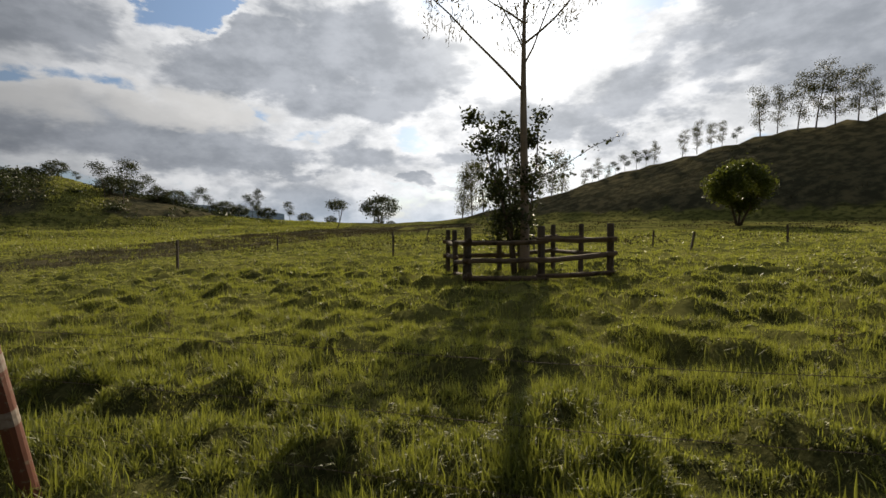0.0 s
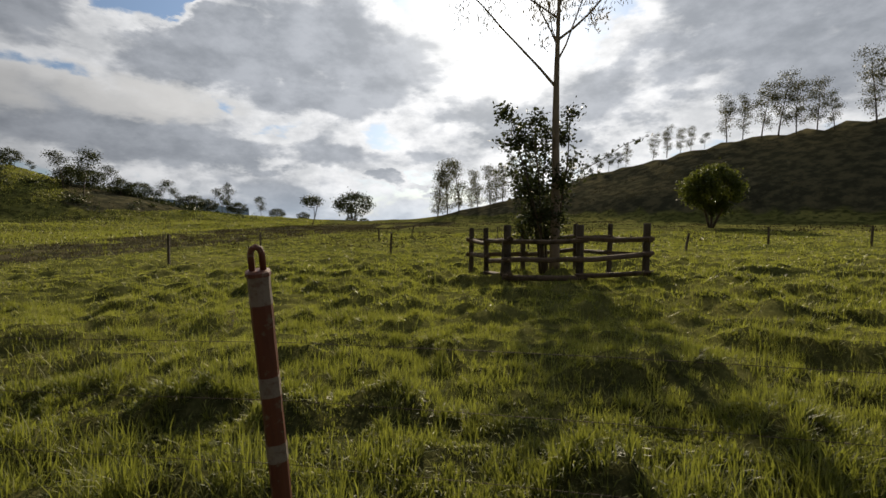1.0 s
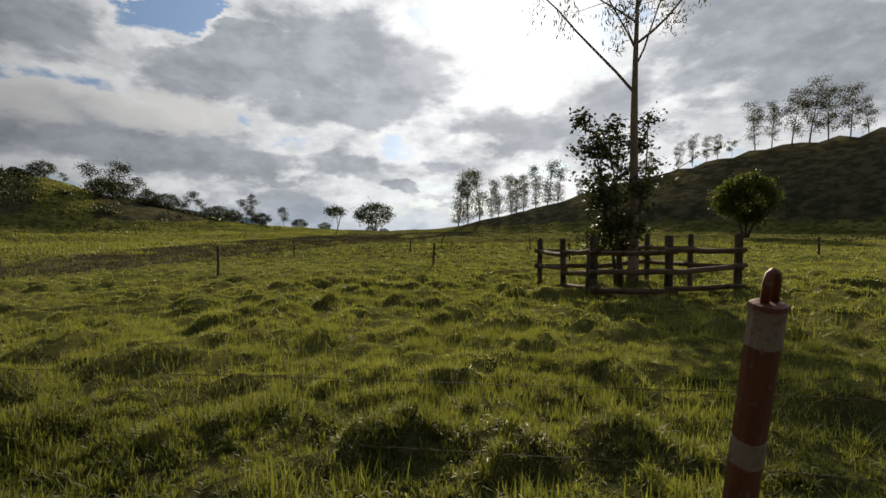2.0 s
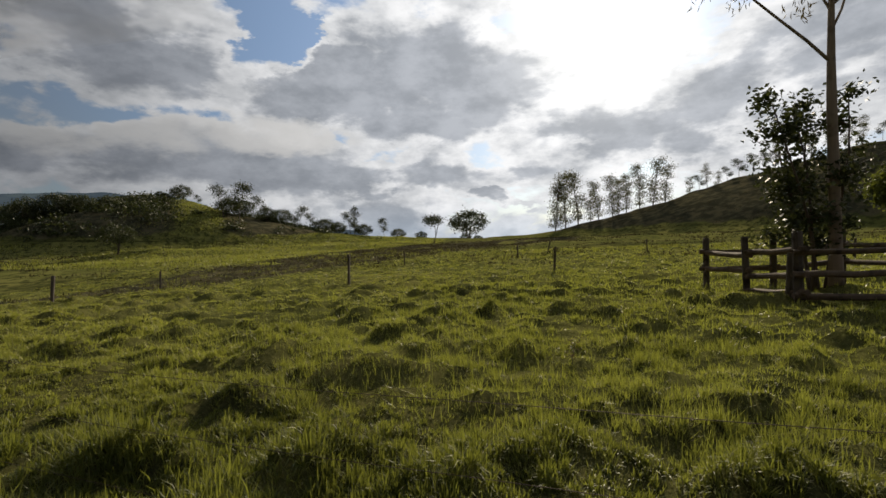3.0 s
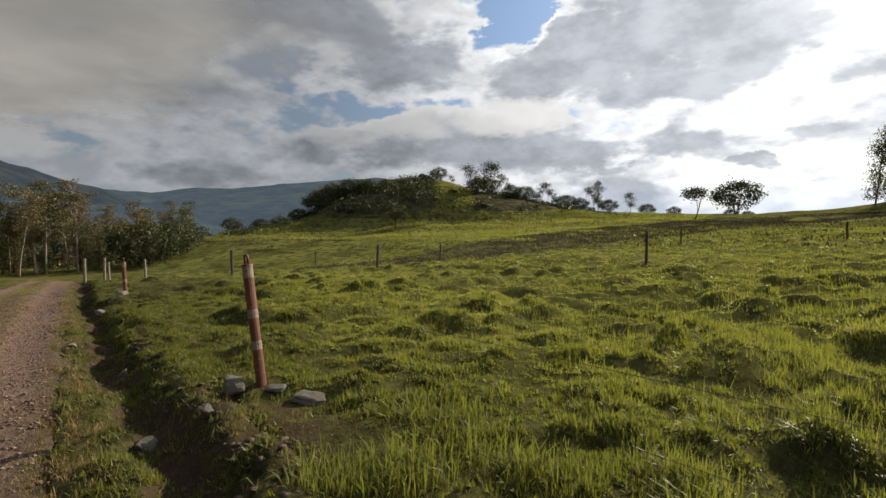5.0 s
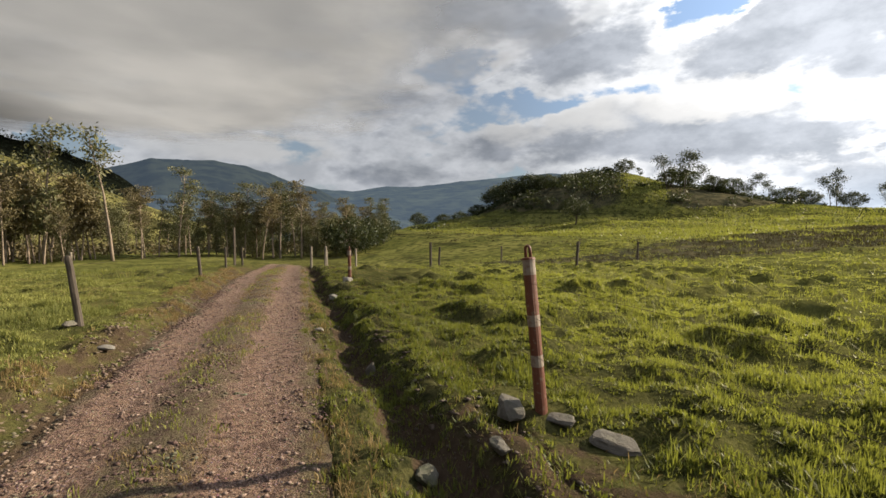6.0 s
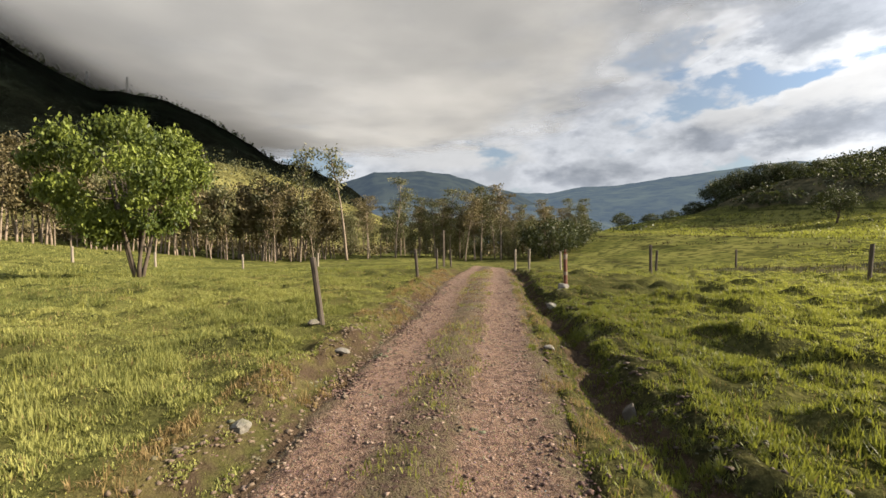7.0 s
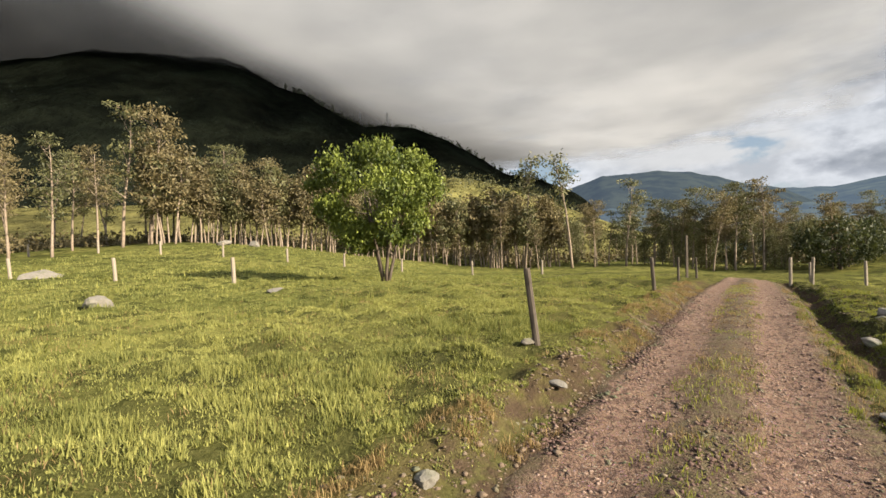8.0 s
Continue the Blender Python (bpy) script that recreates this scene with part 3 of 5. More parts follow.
class Shape:
    """Vertices and faces that grow into one mesh."""

    def __init__(self):
        self.v, self.f = [], []

    def tube(self, points, radii, sides=6, closed=True):
        points = [Vector(p) for p in points]
        first = len(self.v)
        for n, p in enumerate(points):
            along = (points[min(n + 1, len(points) - 1)] - points[max(n - 1, 0)]).normalized()
            side = along.cross(Vector((0.31, 0.95, 0.02)) if abs(along.y) < 0.9 else Vector((1, 0, 0))).normalized()
            other = along.cross(side)
            for k in range(sides):
                a = 2 * math.pi * k / sides
                self.v.append(p + radii[n] * (math.cos(a) * side + math.sin(a) * other))
        for n in range(len(points) - 1):
            for k in range(sides):
                a, b = first + n * sides + k, first + n * sides + (k + 1) % sides
                self.f.append((a, b, b + sides, a + sides))
        if closed:
            self.f.append(tuple(range(first + sides - 1, first - 1, -1)))
            self.f.append(tuple(range(len(self.v) - sides, len(self.v))))
        return self

    def rings(self, rings):
        """Skin over rings of equally many points."""
        first, k = len(self.v), len(rings[0])
        for r in rings:
            self.v += [Vector(p) for p in r]
        for n in range(len(rings) - 1):
            for i in range(k):
                a, b = first + n * k + i, first + n * k + (i + 1) % k
                self.f.append((a, b, b + k, a + k))
        self.f.append(tuple(range(first + k - 1, first - 1, -1)))
        self.f.append(tuple(range(len(self.v) - k, len(self.v))))
        return self

    def part(self, name, mat, parent=None, label="", shade=True):
        return link(name, self.v, self.f, mat, parent, label, shade)


def leaves(name, centres, size, mat, parent, rng, label="", droop=0.4, slim=0.38, tone=None):
    """One crown of many single leaves, each a folded rhomb round its centre."""
    c = np.asarray(centres, float)
    n = len(c)
    a = rng.uniform(0, 2 * np.pi, n)
    tilt = rng.normal(-droop, 0.55, n)
    along = np.stack([np.cos(a) * np.cos(tilt), np.sin(a) * np.cos(tilt), np.sin(tilt)], 1)
    roll = rng.normal(0, 1, (n, 3))
    side = np.cross(along, roll)
    side /= np.linalg.norm(side, axis=1, keepdims=True) + 1e-9
    fold = np.cross(side, along)
    s = (size * rng.uniform(0.6, 1.35, n))[:, None]
    v = np.stack([c - along * s * 0.5, c + side * s * slim * 0.5 + fold * s * 0.08, c + along * s * 0.5, c - side * s * slim * 0.5 + fold * s * 0.08], 1).reshape(-1, 3)
    if tone is None:
        tone = rng.uniform(0.1, 0.9, n)
    faces = np.arange(4 * n).reshape(-1, 4)
    return link(name, v, faces, mat, parent, label, attrs={"tone": np.repeat(tone, 4)})


def bent(start, way, length, rng, bend=0.25, steps=5, lift=0.0):
    """A crooked line from start."""
    p, d = Vector(start), Vector(way).normalized()
    pts = [p.copy()]
    for _ in range(steps):
        d = (d + Vector(rng.normal(0, bend, 3)) * 0.5 + Vector((0, 0, lift))).normalized()
        p = p + d * (length / steps)
        pts.append(p.copy())
    return pts


def taper(r0, r1, n):
    return [r0 + (r1 - r0) * i / (n - 1) for i in range(n)]


def gum_tree(seed, tall, clear, spread, count, leaf, mat, bark, name, label, group, radius=None, puff=0.055, droop=0.5, flat=0.75, sides=1.0):
    """A slender eucalypt: bare leaning trunk, rising limbs and clumps of hanging leaves at their ends."""
    rng = np.random.default_rng(seed)
    top = thing(name, (0, 0, 0), label, "tree", group)
    r = radius or 0.011 * tall + 0.03
    lean = rng.normal(0, 0.05, 2)
    trunk = bent((0, 0, -0.3), (lean[0], lean[1], 1), tall * 0.97 + 0.3, rng, 0.07, 9)
    wood = Shape().tube(trunk, taper(r, 0.018 + 0.1 * r, len(trunk)), 6)
    tips = []
    limbs = Shape()
    n_limb = int(9 + tall * 0.5)
    for i in range(n_limb):
        f = clear + (0.97 - clear) * (i + rng.uniform(0, 1)) / n_limb
        k = f * (len(trunk) - 1)
        base = trunk[int(k)].lerp(trunk[min(int(k) + 1, len(trunk) - 1)], k % 1)
        a = rng.uniform(0, 2 * math.pi)
        reach = spread * tall * rng.uniform(0.5, 1.1) * (1.15 - 0.75 * abs(f - 0.62))
        way = Vector((math.cos(a), math.sin(a), rng.uniform(0.5, 1.5)))
        limb = bent(base, way, reach, rng, 0.28, 4, 0.05)
        limbs.tube(limb, taper(r * 0.34 * (1.1 - f * 0.6), 0.012, len(limb)), 3, False)
        tips.append((limb[-1], 1.0))
        tips.append((limb[-2], 0.6))
        for _ in range(2):
            twig = bent(limb[rng.integers(2, 4)], Vector(rng.normal(0, 1, 3)) + way * 0.7, reach * 0.45, rng, 0.3, 3)
            limbs.tube(twig, taper(r * 0.12, 0.008, len(twig)), 3, False)
            tips.append((twig[-1], 0.8))
    tips.append((trunk[-1], 1.0))
    weight = np.array([w for _, w in tips]) * rng.uniform(0.3, 1.6, len(tips))
    pick = rng.choice(len(tips), count, p=weight / weight.sum())
    mid = np.array([tips[i][0] for i in pick])
    c = mid + rng.normal(0, 1, (count, 3)) * (puff * tall) * np.array([sides, sides, flat])
    c[:, 2] = np.maximum(c[:, 2], clear * tall * 0.72 + rng.uniform(0, 1, count))
    stem_part = wood.part("trunk", bark, top)
    limbs.part("branching", bark, stem_part)
    leaves("crown", c, leaf, mat, top, rng, droop=droop)
    return top


def round_tree(seed, tall, wide, low, count, leaf, mat, bark, name, label, group="", stems=3, stem_r=0.12, patch=0.32, droop=0.6, shift=(0, 0), boxy=0.0):
    """A broad tree: short stems that fork under a full, lumpy crown of leaf clumps."""
    rng = np.random.default_rng(seed)
    top = thing(name, (0, 0, 0), label, "tree", group)
    wood, limbs = Shape(), Shape()
    mid = Vector((shift[0], shift[1], low + (tall - low) * 0.5))
    half = Vector((wide / 2, wide / 2, (tall - low) / 2))
    for s in range(stems):
        a = 2 * math.pi * s / stems + rng.uniform(0, 1)
        stem = bent((0.75 * stem_r * math.cos(a), 0.75 * stem_r * math.sin(a), -0.25), (0.28 * math.cos(a), 0.28 * math.sin(a), 1), low + (tall - low) * 0.55, rng, 0.10, 6)
        wood.tube(stem, taper(stem_r, stem_r * 0.35, len(stem)), 7)
        for _ in range(5):
            aim = mid + Vector([h * x for h, x in zip(half, rng.uniform(-0.8, 0.8, 3))])
            start = stem[rng.integers(2, 6)]
            limb = bent(start, aim - start, (aim - start).length, rng, 0.22, 4)
            limbs.tube(limb, taper(stem_r * 0.38, 0.012, len(limb)), 4, False)
    # clumps over the crown's skin and a few within
    n_clump = int(90 * (wide / 6) ** 1.2)
    d = rng.normal(0, 1, (n_clump, 3))
    d /= np.linalg.norm(d, axis=1, keepdims=True)
    d *= (1 + boxy * ((np.abs(d) ** 4).sum(1) ** -0.25 - 1))[:, None]
    shell = rng.uniform(0.5, 1.0, n_clump) ** 0.5 * rng.uniform(0.86, 1.06, n_clump)
    centre = d * shell[:, None] * np.array(half) + np.array(mid)
    squash = (centre[:, 2] - low) / (tall - low)
    centre[:, :2] *= (0.72 + 0.38 * np.sin(np.clip(squash, 0, 1) * math.pi) ** 0.7)[:, None]
    pick = rng.integers(0, n_clump, count)
    spread = rng.normal(0, 1, (count, 3)) * patch * np.array([1, 1, 0.8])
    c = centre[pick] + spread
    own = rng.uniform(0, 1, n_clump)[pick]
    stem_part = wood.part("trunk", bark, top)
    limbs.part("branching", bark, stem_part)
    leaves("crown", c, leaf, mat, top, rng, droop=droop, slim=0.5, tone=np.clip(0.55 * own + 0.45 * rng.uniform(0, 1, count), 0, 1))
    return top


def stand(ob, x, y, size=1.0, turn=0.0, sink=0.0):
    ob.matrix_basis = pose(x, y, height(x, y) - sink, 0, 0, turn) @ Matrix.Scale(size, 4)
    return ob


def copy_to(ob, x, y, size=1.0, turn=0.0, sink=0.0):
    c = copy_thing(ob, Matrix.Identity(4))
    return stand(c, x, y, size, turn, sink)


def spot(az, far, x0=-12.0, y0=1.8):
    return x0 - math.sin(radians(az)) * far, y0 + math.cos(radians(az)) * far


# ---------------------------------------------------------------- the pen and its trees


def rough_log(points, radius, rng, sides=8, wobble=0.12, square=0.0):
    """A hewn log: rings of uneven points along a line, with chamfered ends."""
    pts = [Vector(p) for p in points]
    along = (pts[-1] - pts[0]).normalized()
    side = along.cross(Vector((0, 0, 1)) if abs(along.z) < 0.8 else Vector((0, 1, 0))).normalized()
    other = along.cross(side)
    shape = [1 + rng.normal(0, wobble) for _ in range(sides)]
    out = []
    for n, p in enumerate(pts):
        end = 0.86 if n in (0, len(pts) - 1) else 1.0
        ring = []
        for k in range(sides):
            a = 2 * math.pi * (k + 0.5) / sides
            c, s = math.cos(a), math.sin(a)
            q = (1 / max(abs(c), abs(s)) * square + 1 - square)
            ring.append(p + radius * end * q * shape[k] * (1 + rng.normal(0, wobble * 0.4)) * (c * side + s * other))
        out.append(ring)
    return out


def make_pen():
    rng = np.random.default_rng(4)
    pen = thing("livestock_pen", (2.1, 14.2, height(2.1, 14.2)), "rough timber pen round a tree in the pasture", "fence")
    base = Vector((2.1, 14.2, height(2.1, 14.2)))
    corners = {"fl": (0.41, 12.25), "fm": (2.36, 12.45), "fr": (4.25, 12.7), "bl": (-0.18, 15.64), "lm": (0.08, 13.78), "br": (3.41, 16.0), "rm": (3.87, 14.3), "bm": (1.55, 15.7), "fi": (0.31, 12.42)}
    top = {"fl": 1.86, "fm": 1.875, "fr": 1.93, "bl": 1.777, "lm": 1.778, "br": 1.93, "rm": 1.93, "bm": 1.80, "fi": 1.42}
    for key, (x, y) in corners.items():
        z = height(x, y)
        t = top[key] - z
        lean = rng.normal(0, 0.025, 2)
        line = [Vector((x + lean[0] * s, y + lean[1] * s, z - 0.3 + (t + 0.3) * s)) - base for s in (0, 0.3, 0.6, 0.85, 0.985, 1.0)]
        Shape().rings(rough_log(line, 0.075 if key not in ("fl", "fr", "fm") else 0.092, rng, 8, 0.07, 0.5)).part("post", M_POST, pen, shade=False)
    for a, b in (("fl", "fm"), ("fm", "fr"), ("fl", "lm"), ("lm", "bl"), ("bl", "bm"), ("bm", "br"), ("fr", "rm"), ("rm", "br")):
        for down in (0.41, 0.88, 1.32):
            if down == 1.32 and a not in ("fl", "fm"):
                continue
            pa, pb = corners[a], corners[b]
            front = -0.10 if a in ("fl", "fm") else 0.0
            za, zb = top[a] - down + rng.normal(0, 0.03), top[b] - down + rng.normal(0, 0.03)
            A, B = Vector((pa[0], pa[1] + front, za)), Vector((pb[0], pb[1] + front, zb))
            d = (B - A).normalized()
            A, B = A - d * 0.16, B + d * 0.16
            line = [A.lerp(B, s) + Vector((0, 0, -0.02 * math.sin(s * 3.1) + rng.normal(0, 0.008))) - base for s in (0, 0.02, 0.25, 0.5, 0.75, 0.98, 1)]
            Shape().rings(rough_log(line, 0.066, rng, 8, 0.10, 0.4)).part("rail", M_RAIL, pen, shade=False)


make_pen()


def make_pen_tree():
    rng = np.random.default_rng(12)
    x, y = 2.15, 14.1
    z = height(x, y)
    tree = thing("gum_tree", (x, y, z), "tall slender gum tree with thin hanging leaves", "tree")
    trunk = [Vector((0.02 * math.sin(s * 9), 0.03 * math.sin(s * 5), -0.3 + 10.6 * s)) for s in np.linspace(0, 1, 12)]
    Shape().tube(trunk, [0.17, 0.145, 0.13, 0.12, 0.112, 0.104, 0.085, 0.07, 0.055, 0.04, 0.028, 0.012], 9).part("trunk", M_TRUNK, tree)
    boughs = [((0, 0, 5.3), (-1.0, -0.1, 1.03), 5.6, 0.042), ((0, 0, 6.7), (1.0, 0.1, 0.85), 4.4, 0.042), ((0, 0, 7.3), (-0.9, 0.3, 0.7), 2.6, 0.03),
              ((0, 0, 7.6), (0.45, -0.2, 1.2), 3.4, 0.034), ((0, 0, 8.2), (-0.4, -0.4, 1.2), 2.6, 0.028), ((0, 0, 6.6), (-0.3, 0.5, 0.9), 1.6, 0.02),
              ((0, 0, 6.1), (0.55, 0.15, 1.25), 4.2, 0.030), ((0, 0, 6.5), (-0.38, 0.1, 1.2), 3.8, 0.026), ((0, 0, 8.6), (0.5, 0.4, 1.1), 2.4, 0.026), ((0, 0, 9.1), (-0.6, 0.2, 1.0), 2.2, 0.024)]
    c = []
    for start, way, length, r in boughs:
        line = bent(start, way, length, rng, 0.10, 7, 0.0)
        limb = Shape().tube(line, taper(r, 0.009, len(line)), 6)
        for _ in range(4):
            twig = bent(line[rng.integers(3, 8)], Vector(way) + Vector(rng.normal(0, 0.8, 3)), length * 0.3, rng, 0.3, 4, -0.03)
            limb.tube(twig, taper(0.012, 0.004, len(twig)), 4, False)
            n = 44
            c.append(np.array(twig[-1]) + rng.normal(0, 1, (n, 3)) * (0.20, 0.20, 0.22) - (0, 0, 0.12))
        c.append(np.array(line[-1]) + rng.normal(0, 1, (110, 3)) * (0.34, 0.34, 0.30) - (0, 0, 0.12))
        if length > 4:
            for p in line[4:7]:
                tip = p + Vector((rng.normal(0, 0.25), rng.normal(0, 0.25), -0.55))
                limb.tube([p, p.lerp(tip, 0.5) + Vector((0.05, 0, 0.08)), tip], [0.008, 0.006, 0.003], 4, False)
                c.append(np.array(tip) + rng.normal(0, 1, (46, 3)) * (0.16, 0.16, 0.26))
        limb.part("branch", M_TRUNK, tree)
    leaves("crown", np.concatenate(c), 0.17, M_RUSTY, tree, rng, droop=1.1, slim=0.2)


make_pen_tree()


def make_pen_shrub():
    rng = np.random.default_rng(21)
    x, y = 2.0, 14.55
    z = height(x, y)
    shrub = thing("broadleaf_tree", (x, y, z), "dark leafy young tree with straggling side shoots", "tree")
    c = []
    for s in range(6):
        wood = Shape()
        a = 2 * math.pi * s / 6 + rng.uniform(0, 1)
        way = (0.13 * math.cos(a), 0.13 * math.sin(a), 1)
        stem = bent((0.12 * math.cos(a), 0.12 * math.sin(a), -0.25), way, rng.uniform(3.7, 5.5), rng, 0.10, 7)
        wood.tube(stem, taper(0.05, 0.012, len(stem)), 6)
        for _ in range(11):
            k = rng.integers(2, 8)
            b = rng.uniform(0, 2 * math.pi)
            twig = bent(stem[k], (math.cos(b), math.sin(b), rng.uniform(-0.1, 0.7)), rng.uniform(0.45, 1.5) * (1.2 - 0.12 * k), rng, 0.3, 4)
            wood.tube(twig, taper(0.016, 0.004, len(twig)), 4, False)
            for p in twig[1:]:
                n = rng.integers(13, 30)
                c.append(np.array(p) + rng.normal(0, 1, (n, 3)) * 0.15)
        wood.part("stem", M_DARKBARK, shrub)
    for way, length in (((-1, -0.1, 0.85), 2.1), ((1, -0.05, 0.48), 3.5), ((0.9, 0.1, 0.05), 1.9), ((-0.8, 0.0, 0.2), 1.5)):
        shoot = bent((0.0, 0.0, 2.7), way, length, rng, 0.12, 8)
        Shape().tube(shoot, taper(0.022, 0.005, len(shoot)), 5).part("shoot", M_DARKBARK, shrub)
        for p in shoot[2:]:
            c.append(np.array(p) + rng.normal(0, 1, (8, 3)) * (0.09, 0.09, 0.07))
    c = np.concatenate(c)
    c = c[c[:, 2] > 0.9]
    leaves("crown", c, 0.135, M_DARKLEAF, shrub, rng, droop=0.3, slim=0.55)


make_pen_shrub()

# ---------------------------------------------------------------- fences


def painted_post(x, y, lean, turn, tall=1.4):
    """A squared post in chipped red paint with pale bands and a slotted neck."""
    z = height(x, y)
    post = thing("painted_fence_post", (x, y, z), "red painted wooden fence post with pale bands", "post", "painted fence posts", turn)
    post.matrix_basis = pose(x, y, z, lean[0], lean[1], 0) @ pose(0, 0, 0, 0, 0, turn)
    rng = np.random.default_rng(int(abs(x) * 10))
    def ring(r, h):
        out = []
        for k in range(12):
            a = 2 * math.pi * (k + 0.5) / 12
            c, s = math.cos(a), math.sin(a)
            q = min(1 / max(abs(c), abs(s)), 1.16)
            out.append((r * q * c * (1 + 0.02 * math.sin(7 * h + k)), r * q * s, h))
        return out
    levels = [(-0.3, M_RED), (tall - 0.95, M_BAND), (tall - 0.86, M_RED), (tall - 0.63, M_BAND), (tall - 0.54, M_RED), (tall - 0.22, M_BAND), (tall - 0.10, None)]
    for (h0, mat), (h1, _) in zip(levels[:-1], levels[1:]):
        r = 0.0445 if mat is M_BAND else 0.043
        steps = np.linspace(h0, h1, 5)
        s = Shape().rings([ring(r + rng.normal(0, 0.0007), h) for h in steps])
        s.part("pale_band" if mat is M_BAND else "shaft", mat, post, "chipped pale paint band" if mat is M_BAND else "", False)
    cap = Shape().rings([ring(0.049, tall - 0.10), ring(0.047, tall - 0.085), ring(0.032, tall - 0.08)])
    cap.part("shoulder", M_RED, post, shade=False)
    loop = Shape()
    arch = [(-0.021, 0, tall - 0.09), (-0.021, 0, tall - 0.015), (-0.015, 0, tall + 0.006), (0, 0, tall + 0.014), (0.015, 0, tall + 0.006), (0.021, 0, tall - 0.015), (0.021, 0, tall - 0.09)]
    loop.tube(arch, [0.013] * 7, 7)
    loop.part("top_loop", M_RED, post, "worn wooden loop", True)
    return post


painted_post(7.7, 0.25, (2, -1), 10)
painted_post(-2.41, 2.58, (11.3, -1.2), 20, 1.445)
painted_post(-12.54, 4.475, (2.1, -5.5), 14, 1.30)
painted_post(-22.45, 6.42, (1, 1.5), 12, 1.02)


def plain_post(kind, seed, tall, radius, mat, label, group, notch=True):
    """A split fence post, uneven along its length, with a weathered top."""
    rng = np.random.default_rng(seed)
    post = thing(kind, (0, 0, 0), label, "post", group)
    bend = rng.normal(0, 0.015, 2)
    line = [(bend[0] * s * s, bend[1] * s * s, -0.35 + (tall + 0.35) * s) for s in (0, 0.25, 0.45, 0.65, 0.85, 0.97, 1.0)]
    shaft = Shape().rings(rough_log(line, radius, rng, 9, 0.09, 0.25)).part("shaft", mat, post, shade=False)
    for up in (0.45, 0.72, 0.97):
        h = up * tall / 1.15
        Shape().tube([(radius * 0.9, 0, h), (radius * 1.25, 0.012, h + 0.01), (radius * 0.9, 0.024, h)], [0.003] * 3, 4).part("staple", M_WIRE, shaft)
    return post


def place_posts(master, spots):
    rng = np.random.default_rng(5)
    for n, (x, y, *lean) in enumerate(spots):
        size = lean[1] if len(lean) > 1 else 1.0
        ob = master if n == 0 else copy_thing(master, Matrix.Identity(4))
        l = lean[0] if lean else rng.normal(0, 1.5)
        ob.matrix_basis = pose(x, y, height(x, y), lean[2] if len(lean) > 2 else rng.normal(0, 1.5), l, rng.uniform(0, 25) if lean else rng.uniform(0, 360)) @ Matrix.Diagonal((1, 1, size, 1))


FIELD_LINE = ((-29.1, 12.8), (-23.8, 16.9), (-13.5, 22.45, 0, 1.16), (-3.65, 28.0, 0, 1.16))
place_posts(plain_post("fence_post", 3, 1.28, 0.062, M_POST, "dark weathered wooden fence post in pasture", "field fence posts"),
            (*FIELD_LINE, (5.6, 32.5), (14.0, 33.0), (13.6, 27.0, 9), (24, 34), (27, 29), (-35.5, 17.0), (-38, 24), (-30.5, 30), (-16, 42), (-6, 46), (-3, 52, 12), (6, 48)))
place_posts(plain_post("fence_post", 9, 1.22, 0.047, M_POST, "dark split wooden post beside the track", "track fence posts"),
            ((-18.35, 0.85, 0, 0.86, 6), (-25.6, 2.85, 0, 0.72, 4), (-33.0, 4.3, 0, 0.8), (-36, 5.4, 4, 0.8)))
place_posts(plain_post("fence_post", 11, 1.2, 0.06, M_PALEPOST, "pale weathered wooden fence post on stones", "track fence posts"),
            ((-35.7, 8.9, -2), (-36.1, 9.8, 2), (-36.5, 11.8), (-43, 12)))
place_posts(plain_post("fence_post", 13, 1.25, 0.085, M_PALEPOST, "pale sunlit wooden post in the field", "south field posts"),
            ((-29.3, -15.0, 0), (-29.5, -23.3, 1), (-29.8, -33, 0), (-44, -38), (-45.5, -32), (-47, -26), (-48.5, -21), (-50, -16), (-52, -10), (-53, -4), (-43, -45), (-41, -52)))
place_posts(plain_post("gate_post", 15, 2.1, 0.065, M_POST, "tall dark gate post by the track bend", "gate posts"), ((-37.5, 5.2, 0),))


def wire(points, name="barbed_wire", group="fence wires", radius=0.0014, barbs=False, label="thin rusty barbed wire strung between fence posts"):
    rng = np.random.default_rng(len(points))
    s = Shape()
    for a, b in zip(points[:-1], points[1:]):
        a, b = Vector(a), Vector(b)
        n = max(6, int((b - a).length / 0.7))
        line = [a.lerp(b, i / n) - Vector((0, 0, 0.05 * math.sin(math.pi * i / n) * (b - a).length / 10 + (0.006 * rng.normal() if 0 < i < n else 0))) for i in range(n + 1)]
        s.tube(line, [radius] * (n + 1), 4)
        if barbs:
            m = int((b - a).length / 0.14)
            for i in range(1, m):
                p = a.lerp(b, i / m) - Vector((0, 0, 0.05 * math.sin(math.pi * i / m) * (b - a).length / 10))
                d = Vector(rng.normal(0, 1, 3)).normalized() * 0.010
                s.tube([p - d, p + d], [0.001, 0.001], 3, False)
    return tagged(s.part(name, M_WIRE), label, "wire", group)


